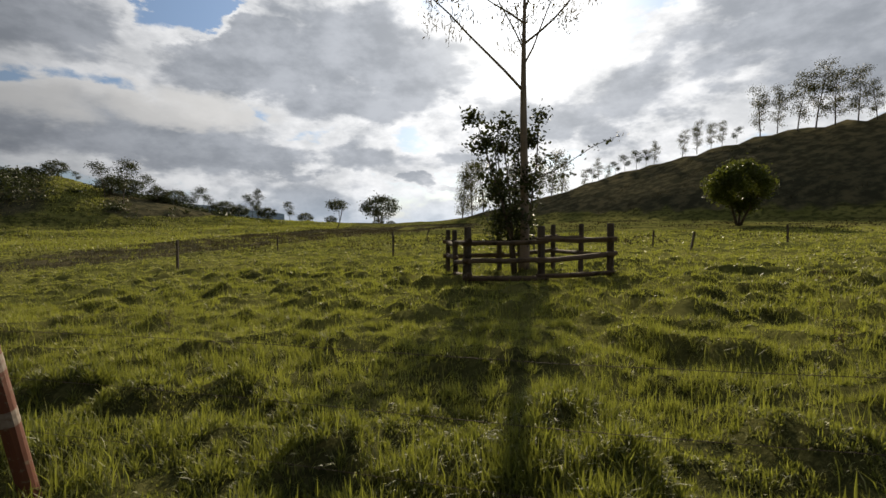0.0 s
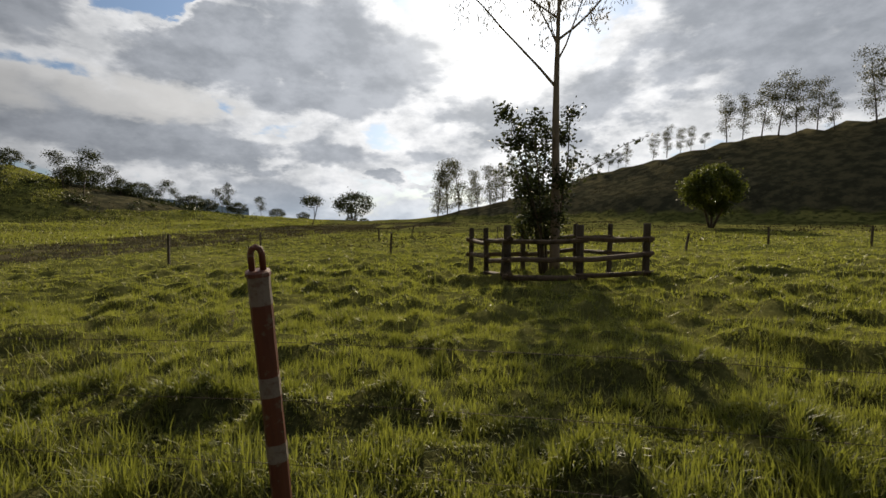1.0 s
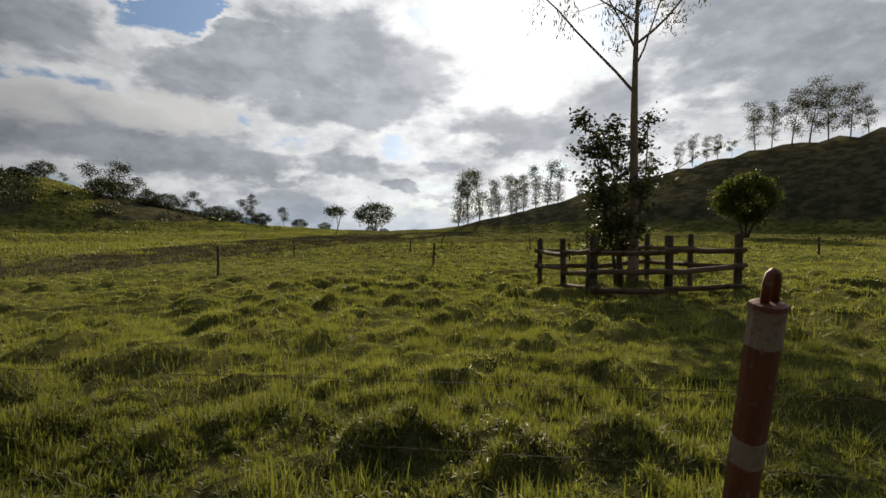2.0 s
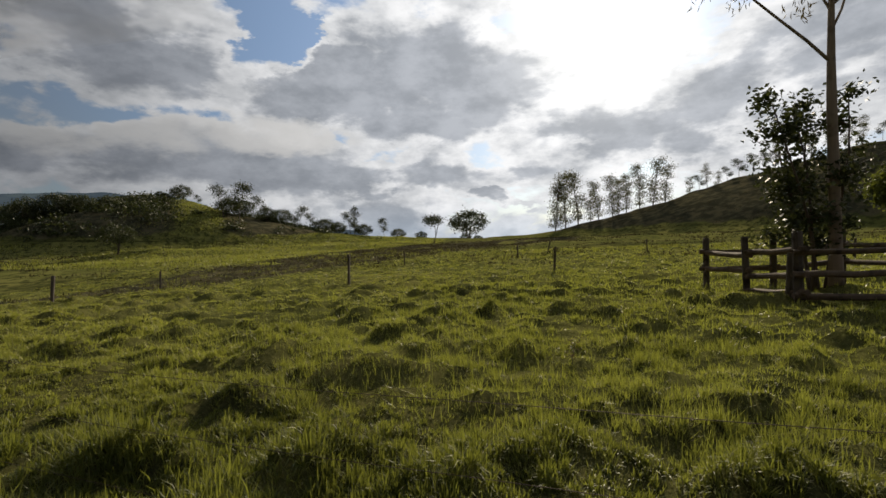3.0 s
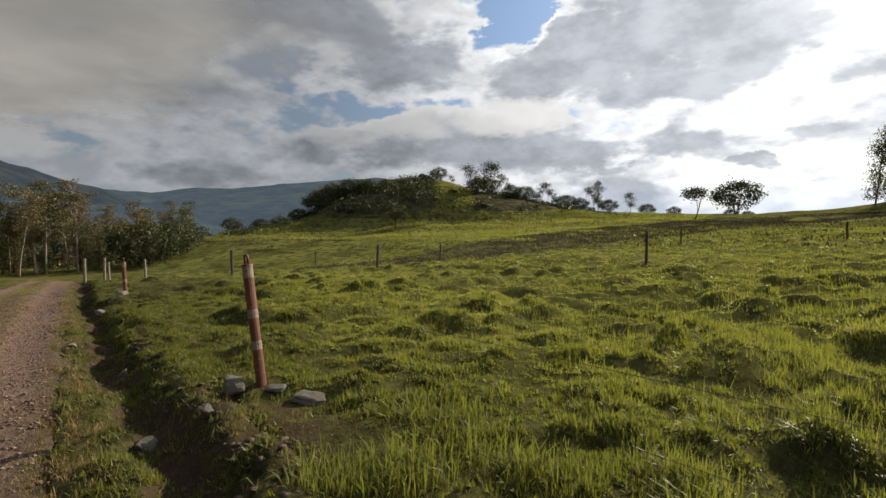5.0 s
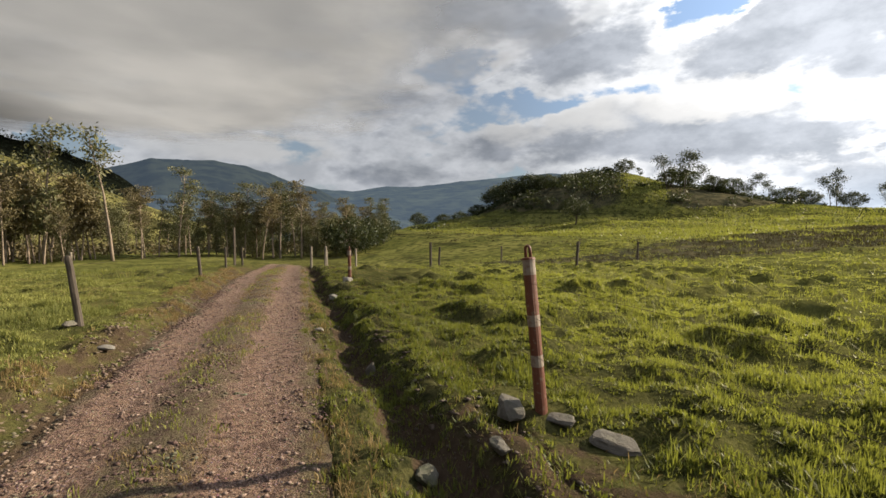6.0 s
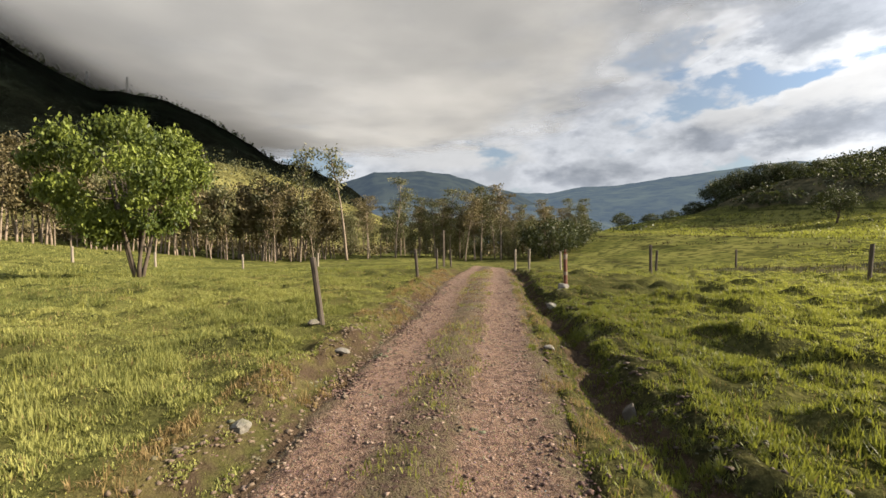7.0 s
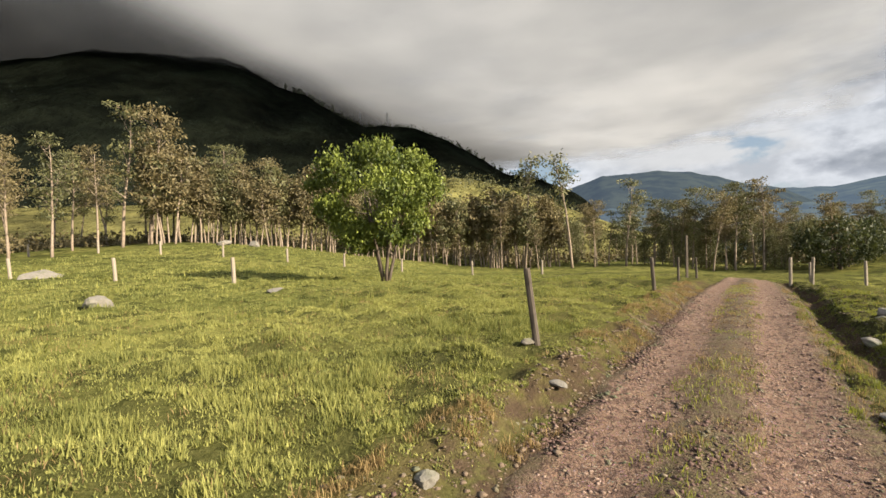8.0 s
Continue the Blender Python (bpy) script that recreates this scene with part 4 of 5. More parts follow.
for up in (0.42, 0.72, 0.99):
    line = [(x, y - 0.06, height(x, y) + up) for x, y in ((7.7, 0.25), (-2.39, 2.62), (-12.58, 4.48), (-22.5, 6.45), (-35.7, 8.9))]
    wire(line, barbs=True)
for up in (0.5, 0.9):
    wire([(x, y, height(x, y) + up) for x, y in ((-29.0, 12.72), (-23.5, 16.6), (-13.5, 22.36), (-3.6, 27.8), (5.6, 32.5), (14.0, 33.0))], radius=0.0014)
    wire([(x, y, height(x, y) + up) for x, y in ((-18.35, 0.85), (-24.9, 2.82), (-31.0, 4.3), (-37.5, 5.2))], radius=0.0014)
    wire([(x, y, height(x, y) + up) for x, y in ((-29.3, -15.0), (-29.5, -23.3), (-29.8, -33))], radius=0.0014)

# ---------------------------------------------------------------- stones


def stone(name, x, y, size, mat, label, seed, sink=0.3, group="field stones", turn=0.0):
    """A rock: a cut and roughened ball, flattened by facets."""
    rng = np.random.default_rng(seed)
    bm = bmesh.new()
    bmesh.ops.create_icosphere(bm, subdivisions=3, radius=1.0)
    cuts = [(Vector(rng.normal(0, 1, 3)).normalized(), rng.uniform(0.45, 0.8)) for _ in range(15)]
    for v in bm.verts:
        for n, d in cuts:
            over = v.co.dot(n) - d
            if over > 0:
                v.co -= n * over * 0.85
        v.co *= 1 + 0.12 * noise.fractal(v.co * 2.6 + Vector((seed, 0, 0)), 1.0, 2.0, 4)
        v.co = Vector((v.co.x * size[0], v.co.y * size[1], v.co.z * size[2]))
    me = bpy.data.meshes.new(name)
    bm.to_mesh(me)
    bm.free()
    me.materials.append(mat)
    ob = new(name, me)
    ob.matrix_basis = pose(x, y, height(x, y) + size[2] * (0.72 - 2 * sink + 0.0), rng.uniform(-6, 6), rng.uniform(-6, 6), turn)
    return tagged(ob, label, "stone", group)


stone("rock", -12.66, 4.27, (0.19, 0.16, 0.13), M_WET, "brown rounded rock at the foot of a fence post", 1, 0.2)
stone("rock", -12.40, 4.55, (0.22, 0.13, 0.055), M_WET, "flat grey rock beside a red fence post", 2, 0.2)
stone("rock", -11.95, 4.66, (0.20, 0.18, 0.05), M_WET, "flat cracked grey rock in the grass", 3, 0.34, turn=20)
stone("rock", -12.52, 3.40, (0.12, 0.09, 0.09), M_WET, "brown rock at the ditch edge", 4, 0.1)
stone("rock", -12.15, 3.75, (0.14, 0.07, 0.06), M_WET, "dark rock in the ditch", 5, 0.1)
stone("rock", -14.75, 0.70, (0.12, 0.10, 0.09), M_STONE, "pale angular rock in the track bank", 6, 0.32)
stone("rock", -16.85, 1.25, (0.15, 0.08, 0.04), M_STONE, "flat pale rock at the track edge", 7, 0.2, turn=60)
stone("rock", -16.95, 3.98, (0.15, 0.09, 0.05), M_STONE, "flat pale rock beside the ditch", 8, 0.15)
stone("rock", -15.05, 4.05, (0.06, 0.09, 0.14), M_WET, "upright grey rock standing in the ditch bank", 9, 0.25)
stone("rock", -22.35, 6.3, (0.30, 0.2, 0.12), M_STONE, "flat pale rock under a fence post", 10, 0.2)
stone("rock", -21.9, 6.1, (0.2, 0.16, 0.1), M_STONE, "pale rock beside the ditch", 12, 0.2)
stone("rock", -20.5, 5.35, (0.26, 0.2, 0.10), M_STONE, "broad pale rock on the ditch bank", 13, 0.2)
stone("boulder", -20.6, -11.0, (0.46, 0.36, 0.40), M_STONE, "pale half-buried boulder in the field", 45, 0.26)
stone("boulder", -30.5, -31.5, (1.5, 0.9, 0.4), M_STONE, "long flat pale boulder in the field", 15, 0.2)
stone("boulder", -24.6, -8.6, (0.4, 0.34, 0.12), M_STONE, "small flat boulder in the grass", 16, 0.15)
stone("boulder", -55, -37, (0.9, 0.7, 0.5), M_STONE, "grey boulder below the trees", 17, 0.2)
stone("boulder", -53, -39.5, (1.2, 0.7, 0.5), M_STONE, "grey boulder below the trees", 18, 0.2)
stone("rock", -2.05, 2.40, (0.10, 0.09, 0.06), M_WET, "grey rock by a painted fence post", 20, 0.1)
stone("rock", -18.3, 0.72, (0.14, 0.11, 0.06), M_WET, "dark rock at the foot of a split post", 22, 0.1)

# ---------------------------------------------------------------- trees of the fields and hills
green = round_tree(33, 7.3, 5.9, 1.75, 27000, 0.20, M_BRIGHT, M_DARKBARK, "shade_tree", "bright green round-crowned tree standing alone in grass", "", 5, 0.10, 0.28, 0.9, (0.15, -0.42), 0.75)
stand(green, -34.1, -9.45)

rounds = [round_tree(40 + n, 6.5, 8.5, 1.0, 3600, 0.42, M_DARKLEAF, M_DARKBARK, "field_tree", "dark broad-crowned tree on the pasture's edge", "field trees", 2, 0.18, 0.55) for n in range(2)]
bushy = round_tree(51, 8.6, 7.0, 2.0, 12000, 0.40, M_SHADY, M_DARKBARK, "field_tree", "round dense tree below the dark hill", "", 3, 0.2, 0.5)
stand(bushy, 38.3, 63.4)
stand(rounds[0], -23.4, 148.5, 1.35)
umbrella = round_tree(57, 7.0, 4.6, 4.6, 1300, 0.40, M_DARKLEAF, M_DARKBARK, "umbrella_tree", "flat-topped tree with a bare trunk", "field trees", 1, 0.16, 0.45)
stand(umbrella, -25.0, 99.5, 0.85)
stand(rounds[1], -83.0, 96.0, 0.5)
brown = round_tree(58, 6.2, 6.4, 2.3, 3000, 0.34, M_DARKLEAF, M_DARKBARK, "field_tree", "brownish bare-looking round tree below the hillock", "field trees", 1, 0.2, 0.42)
stand(brown, -67.3, 62.9, 0.78)
ragged_tree = gum_tree(59, 7.5, 0.34, 0.34, 1500, 0.40, M_DARKLEAF, M_DARKBARK, "field_tree", "ragged dark tree on the hillock", "field trees", puff=0.07, droop=0.2)
stand(ragged_tree, -63.5, 88.4, 1.0)
thin = gum_tree(61, 9.0, 0.25, 0.16, 1000, 0.40, M_DARKLEAF, M_DARKBARK, "field_tree", "narrow dark tree on the hillock", "field trees")
stand(thin, -48.9, 115.8, 0.8)
rng_f = np.random.default_rng(8)
for az, far, size, which in ((35.5, 108, 0.80, 2), (33.4, 118, 0.62, 0), (31.6, 122, 0.7, 2), (29.4, 120, 0.6, 0), (27.5, 124, 0.75, 2), (26, 122, 0.6, 2), (24.5, 122, 0.65, 0), (21.5, 118, 0.7, 2), (20, 119, 0.5, 0), (17.5, 124, 0.62, 2), (15.8, 128, 0.45, 0),
                             (35, 112, 0.6, 1), (41.5, 122, 0.22, 0), (38, 124, 0.32, 2), (50, 118, 0.75, 0), (52, 120, 0.85, 1), (54, 116, 0.7, 0), (53, 124, 0.9, 0), (51, 124, 0.7, 1), (49, 120, 0.6, 1), (56, 118, 0.5, 0), (48, 116, 0.5, 0),
                             (7.5, 160, 0.45, 1), (6, 165, 0.4, 0), (58, 130, 0.5, 1), (60, 126, 0.45, 0), (63, 120, 0.5, 1), (46, 112, 0.4, 1), (31, 116, 0.5, 1), (23, 124, 0.5, 1), (13, 140, 0.4, 1)):
    x, y = spot(az, far, -5.0, 1.5)
    copy_to((rounds[0], rounds[1], ragged_tree)[which], x, y, size, rng_f.uniform(0, 360), 0.3)

# eucalypts: four shapes of tall trees, three of young ones
talls = [gum_tree(70 + n, 17.0, (0.30, 0.42, 0.35, 0.5)[n], 0.19, 1700, 0.48, (M_GUM, M_RUSTY, M_GUM, M_RUSTY)[n], M_TRUNK, "gum_tree", ("tall gum tree with a ragged open crown", "tall gum tree with reddish drying foliage")[n % 2], "gum trees", puff=0.032, flat=0.36, sides=1.25) for n in range(4)]
youngs = [gum_tree(80 + n, 9.0, (0.36, 0.42, 0.38)[n], 0.17, 900, 0.48, (M_RUSTY, M_GUM, M_RUSTY)[n], M_TRUNK, "young_gum_tree", ("slim young gum tree with brownish leaves", "slim young gum tree with grey-green leaves")[n % 2], "young gum trees", radius=0.115, puff=0.055, flat=0.6) for n in range(3)]
wides = [gum_tree(90 + n, 14.0, 0.14, 0.25, 2800, 0.42, M_GUM, M_DARKBARK, "gum_tree", "feathery open-crowned gum tree on the hill crest", "crest trees", puff=0.05) for n in range(2)]
columns = [gum_tree(95 + n, 13.0, 0.10, 0.15, 2400, 0.45, M_GUM, M_DARKBARK, "gum_tree", "dense upright gum tree in a grove", "grove trees", puff=0.06) for n in range(2)]
used = set()


def plant(masters, n, x, y, size, turn, sink=0.2):
    m = masters[n % len(masters)]
    if m.name in used:
        copy_to(m, x, y, size, turn, sink)
    else:
        used.add(m.name)
        stand(m, x, y, size, turn, sink)


rng_p = np.random.default_rng(17)
for n in range(105):
    t = n / 104
    az = 142 - 46 * t + rng_p.normal(0, 0.25)
    x, y = spot(az, 63 + rng_p.normal(0, 1.0) + 4 * t)
    plant(youngs, rng_p.integers(0, 3), x, y, rng_p.uniform(0.7, 1.15), rng_p.uniform(0, 360))
for n in range(40):
    az = 158 - 62 * n / 39 + rng_p.normal(0, 0.6)
    x, y = spot(az, rng_p.uniform(66, 92))
    size = rng_p.uniform(0.45, 0.72) * (1.0 if az > 120 else 0.9)
    plant(talls, rng_p.integers(0, 4), x, y, size, rng_p.uniform(0, 360))
for az, far, size, kind in ((153, 60, 0.66, 1), (150, 56, 0.66, 0), (148.5, 66, 0.66, 2), (144.5, 63, 0.93, 0), (142, 64, 0.9, 3), (140, 70, 0.75, 1), (135.5, 66, 0.75, 2), (130, 68, 0.68, 3), (88.6, 66, 0.66, 0), (76.2, 70, 0.57, 2), (92, 64, 0.5, 1), (83, 68, 0.5, 3), (156, 54, 0.62, 3), (160, 58, 0.68, 2), (146.5, 60, 0.62, 1), (138, 64, 0.6, 0), (133, 65, 0.6, 1), (127, 66, 0.6, 2), (124, 68, 0.6, 0)):
    x, y = spot(az, far)
    plant(talls, kind, x, y, size, rng_p.uniform(0, 360))
tufted = gum_tree(111, 14.5, 0.66, 0.13, 520, 0.5, M_GUM, M_TRUNK, "gum_tree", "very tall slim gum tree with a small tufted top", "tall gums", puff=0.04)
stand(tufted, -75, -3.2)
copy_to(tufted, -76, -9.5, 1.03, 130)
for n in range(105):
    az = rng_p.uniform(65, 112)
    far = rng_p.uniform(62, 112)
    x, y = spot(az, far)
    size = rng_p.uniform(0.40, 0.66) * (0.75 if az < 74 else 0.78 if az > 94 else 1.0)
    plant(talls, rng_p.integers(0, 4), x, y, size, rng_p.uniform(0, 360))
for n in range(46):
    x, y = spot(rng_p.uniform(65, 99), rng_p.uniform(66, 98))
    plant(columns, n, x, y, rng_p.uniform(0.34, 0.58), rng_p.uniform(0, 360), 0.3)
for az, far, size in ((69.5, 68, 0.9), (67.5, 74, 0.8), (72, 90, 0.9), (76, 100, 1.0), (82, 110, 1.0), (65.5, 88, 0.6), (88, 110, 1.0), (79, 84, 0.6)):
    x, y = spot(az, far)
    copy_to(rounds[int(az) % 2], x, y, size, az * 7, 0.4)
# along the dark hill's crest
for az, far, size, kind in ((-6, 132, 0.75, 0), (-7.5, 128, 0.8, 2), (-9, 132, 0.72, 1), (-10.5, 136, 0.85, 3), (-11.8, 134, 0.9, 2), (-13, 132, 0.7, 0), (-5.2, 140, 0.6, 1), (-8.2, 138, 0.7, 3),
                            (-32.8, 120, 0.78, 0), (-34.2, 119, 0.72, 2), (-35.8, 118, 0.85, 0), (-37.2, 118, 0.95, 2), (-38.6, 117, 0.85, 1), (-40.2, 117, 0.8, 3), (-41.5, 116, 0.55, 0), (-44.4, 116, 1.05, 2), (-46.2, 116, 1.1, 0), (-52, 118, 0.9, 1),
                            (-25.8, 126, 0.45, 0), (-27.2, 124, 0.5, 2), (-28.5, 122, 0.42, 1), (-29.5, 122, 0.4, 3), (-23, 128, 0.4, 2), (-17.2, 136, 0.42, 0), (-18.2, 138, 0.35, 1), (-15.6, 140, 0.4, 3), (-1.1, 132, 0.95, 0), (-2.3, 133, 1.08, 1), (-3.7, 131, 1.0, 2)):
    x, y = spot(az, far, 0, 0)
    plant(columns if az > -14 else wides, kind, x, y, size * (1.05 if az > -14 else 0.86 if az < -30 else 0.95), az * 31)
for az, far, size in ((-20, 131, 0.42), (-21.2, 130, 0.45), (-22.2, 129, 0.4), (-16.5, 137, 0.38), (-30.8, 121, 0.3), (-19, 133, 0.35)):
    x, y = spot(az, far, 0, 0)
    copy_to(ragged_tree, x, y, size * 1.3, az * 17, 0.3)


def make_pylon(x, y, z, name="power_pylon"):
    tower = Shape()
    for sx, sy in ((-1, -1), (1, -1), (1, 1), (-1, 1)):
        tower.tube([(sx * 3, sy * 3, -2), (sx * 0.9, sy * 0.9, 18), (0, 0, 27)], [0.28, 0.22, 0.18], 4)
    for k in range(6):
        h = 3 * k
        w = 3 - 2.1 * h / 18
        tower.tube([(-w, -w, h), (w, w, h + 3)], [0.12, 0.12], 3)
        tower.tube([(w, -w, h), (-w, w, h + 3)], [0.12, 0.12], 3)
    for h in (17, 21, 25):
        tower.tube([(-7, 0, h), (7, 0, h)], [0.25, 0.25], 4)
    ob = tower.part(name, M_STEEL)
    ob.matrix_basis = pose(x, y, z, 0, 0, 60)
    return tagged(ob, "steel lattice power pylon on the mountain crest", "pylon", "power pylons")


for az in (119.4, 116.2):
    x, y = spot(az, 948, -6, 2)
    make_pylon(x, y, math.tan(radians(14.0)) * 950)


def make_scrub():
    """Low dark undergrowth below the gum trees."""
    rng = np.random.default_rng(77)
    c = []
    for n in range(480):
        az = rng.uniform(66, 158) if n < 230 else rng.uniform(96, 158)
        far = rng.uniform(74, 105) if n < 230 else rng.uniform(70, 90)
        x, y = spot(az, far)
        size = rng.uniform(0.6, 1.5)
        c.append(np.array([x, y, height(x, y) + size * 0.6]) + rng.normal(0, 1, (60, 3)) * (size, size, size * 0.5))
    ob = leaves("undergrowth", np.concatenate(c), 0.5, M_RUSTY, None, rng, "low brownish undergrowth below the gum trees", slim=0.55)
    tagged(ob, category="shrubs", kind="stuff")
    c = []
    for n in range(40):
        az = rng.uniform(20, 66)
        far = rng.uniform(105, 125)
        x, y = spot(az, far, 0, 0)
        size = rng.uniform(0.4, 1.1)
        c.append(np.array([x, y, height(x, y) + size * 0.5]) + rng.normal(0, 1, (30, 3)) * (size, size, size * 0.45))
    x, y = rng.uniform(-112, -36, 2600), rng.uniform(66, 126, 2600)
    ok = thicket(x, y) * smooth(0.35, 0.6, fbm(x * 0.11, y * 0.11, 47, 3)) > rng.uniform(0.1, 1.0, 2600)
    for px, py in zip(x[ok], y[ok]):
        size = rng.uniform(0.35, 0.95)
        c.append(np.array([px, py, height(px, py) + size * 0.5]) + rng.normal(0, 1, (42, 3)) * (size * 1.3, size * 1.3, size * 0.5))
    ob = leaves("hill_scrub", np.concatenate(c), 0.5, M_DARKLEAF, None, rng, "dark scrub scattered over the hillsides", slim=0.55)
    tagged(ob, category="shrubs", kind="stuff")
    c = []
    for n in range(260):
        az = rng.uniform(96, 138)
        el = np.interp(az, (94, 98, 102, 107, 113, 119, 122, 125.4, 130, 134.5, 138, 146), (5.2, 7.0, 8.0, 11.0, 13.6, 13.8, 15.1, 17.1, 18.4, 20.2, 19.6, 19.2))
        x, y = spot(az, 945, -6, 2)
        size = rng.uniform(1.5, 4.0) * (1.6 if rng.uniform() < 0.12 else 1)
        c.append(np.array([x, y, math.tan(radians(el)) * 950 + size * 0.8]) + rng.normal(0, 1, (16, 3)) * (size * 0.6, size * 0.6, size))
    ob = leaves("crest_trees", np.concatenate(c), 3.2, M_DARKLEAF, None, rng, "dark trees along the mountain crest", slim=0.6)
    tagged(ob, category="trees", kind="stuff")
    c = []
    for n in range(170):
        az, s = rng.uniform(94, 126), rng.uniform(0.25, 0.95)
        d = 110 + s * 190
        x, y = spot(az, d, -6, 2)
        el = np.interp(az, (92, 97, 103, 108, 116, 124, 135), (2.2, 4.2, 6.6, 7.6, 7.6, 6.5, 5))
        z = -8 + (math.tan(radians(el)) * 300 + 9.6) * (1 - (1 - s) ** 1.2)
        size = rng.uniform(0.9, 2.2)
        c.append(np.array([x, y, z + size * 1.2]) + rng.normal(0, 1, (40, 3)) * (size * 0.7, size * 0.7, size))
    ob = leaves("slope_trees", np.concatenate(c), 1.1, M_GUM, None, rng, "scattered trees on the green foothill", slim=0.6)
    tagged(ob, category="trees", kind="stuff")


make_scrub()

# ---------------------------------------------------------------- grass, gravel and clods


def tufts(rng, x0, x1, v0, v1, per_m2, cluster, side=1):
    """Blade feet in small tufts over a stretch of the plan, given across the track."""
    n = int((x1 - x0) * (v1 - v0) * per_m2 / cluster)
    x, v = rng.uniform(x0, x1, n), rng.uniform(v0, v1, n)
    x, v = np.repeat(x, cluster), np.repeat(v, cluster)
    spread = 0.55 / math.sqrt(per_m2 / cluster)
    dx, dv = rng.normal(0, spread * 0.5, len(x)), rng.normal(0, spread * 0.5, len(v))
    x, v = x + dx, v + dv
    return x, road_y(x) + side * v / 0.972, np.arctan2(side * dv, dx)


def blades(name, label, x, y, length, width, tone, mat, rng, joints=2, flop=0.95, aim=None):
    """Single blades as one mesh: a bent strip (joints 2) or a plain sliver (joints 1)."""
    n = len(x)
    z = surface(x, y) - 0.012
    a = rng.uniform(0, 2 * np.pi, n) if aim is None else aim + rng.normal(0, 0.7, n)
    b = a + rng.normal(0, 0.5, n) + np.pi / 2
    lean = np.abs(rng.normal(0, flop, n)) if aim is None else np.abs(rng.normal(0.55 * flop, 0.45 * flop, n))
    foot = np.stack([x, y, z], 1)
    out = np.stack([np.cos(a), np.sin(a), 0 * a], 1)
    side = np.stack([np.cos(b), np.sin(b), 0 * b], 1) * (width / 2)[:, None]
    up = np.array([0, 0, 1.0])
    L = length[:, None]
    l1, l2 = lean[:, None] * 0.6, lean[:, None] * 1.45
    mid = foot + L * 0.55 * (np.cos(l1) * up + np.sin(l1) * out)
    tip = mid + L * 0.5 * (np.cos(l2) * up + np.sin(l2) * out)
    if joints == 1:
        v = np.stack([foot - side, foot + side, tip], 1).reshape(-1, 3)
        f = np.arange(3 * n).reshape(-1, 3)
        t = np.repeat(tone, 3)
    else:
        v = np.stack([foot, mid + side, mid - side, tip], 1).reshape(-1, 3)
        k = 4 * np.arange(n)
        f = np.concatenate([np.stack([k, k + 1, k + 2], 1), np.stack([k + 2, k + 1, k + 3], 1)])
        t = np.repeat(tone, 4)
    ob = link(name, v, f, mat, attrs={"tone": t})
    return tagged(ob, label, "grass", kind="stuff")


def tussock(x, y):
    """How rank the grass grows, 0 to 1."""
    return smooth(0.48, 0.72, fbm(x * 1.1, y * 1.1, 61, 3))


STONES = ((-12.66, 4.27, 0.17), (-12.46, 4.53, 0.16), (-11.95, 4.66, 0.17), (-12.52, 3.4, 0.16), (-14.75, 0.7, 0.14), (-16.85, 1.25, 0.2), (-16.95, 3.98, 0.2), (-20.6, -11, 0.6), (-22.35, 6.3, 0.35))


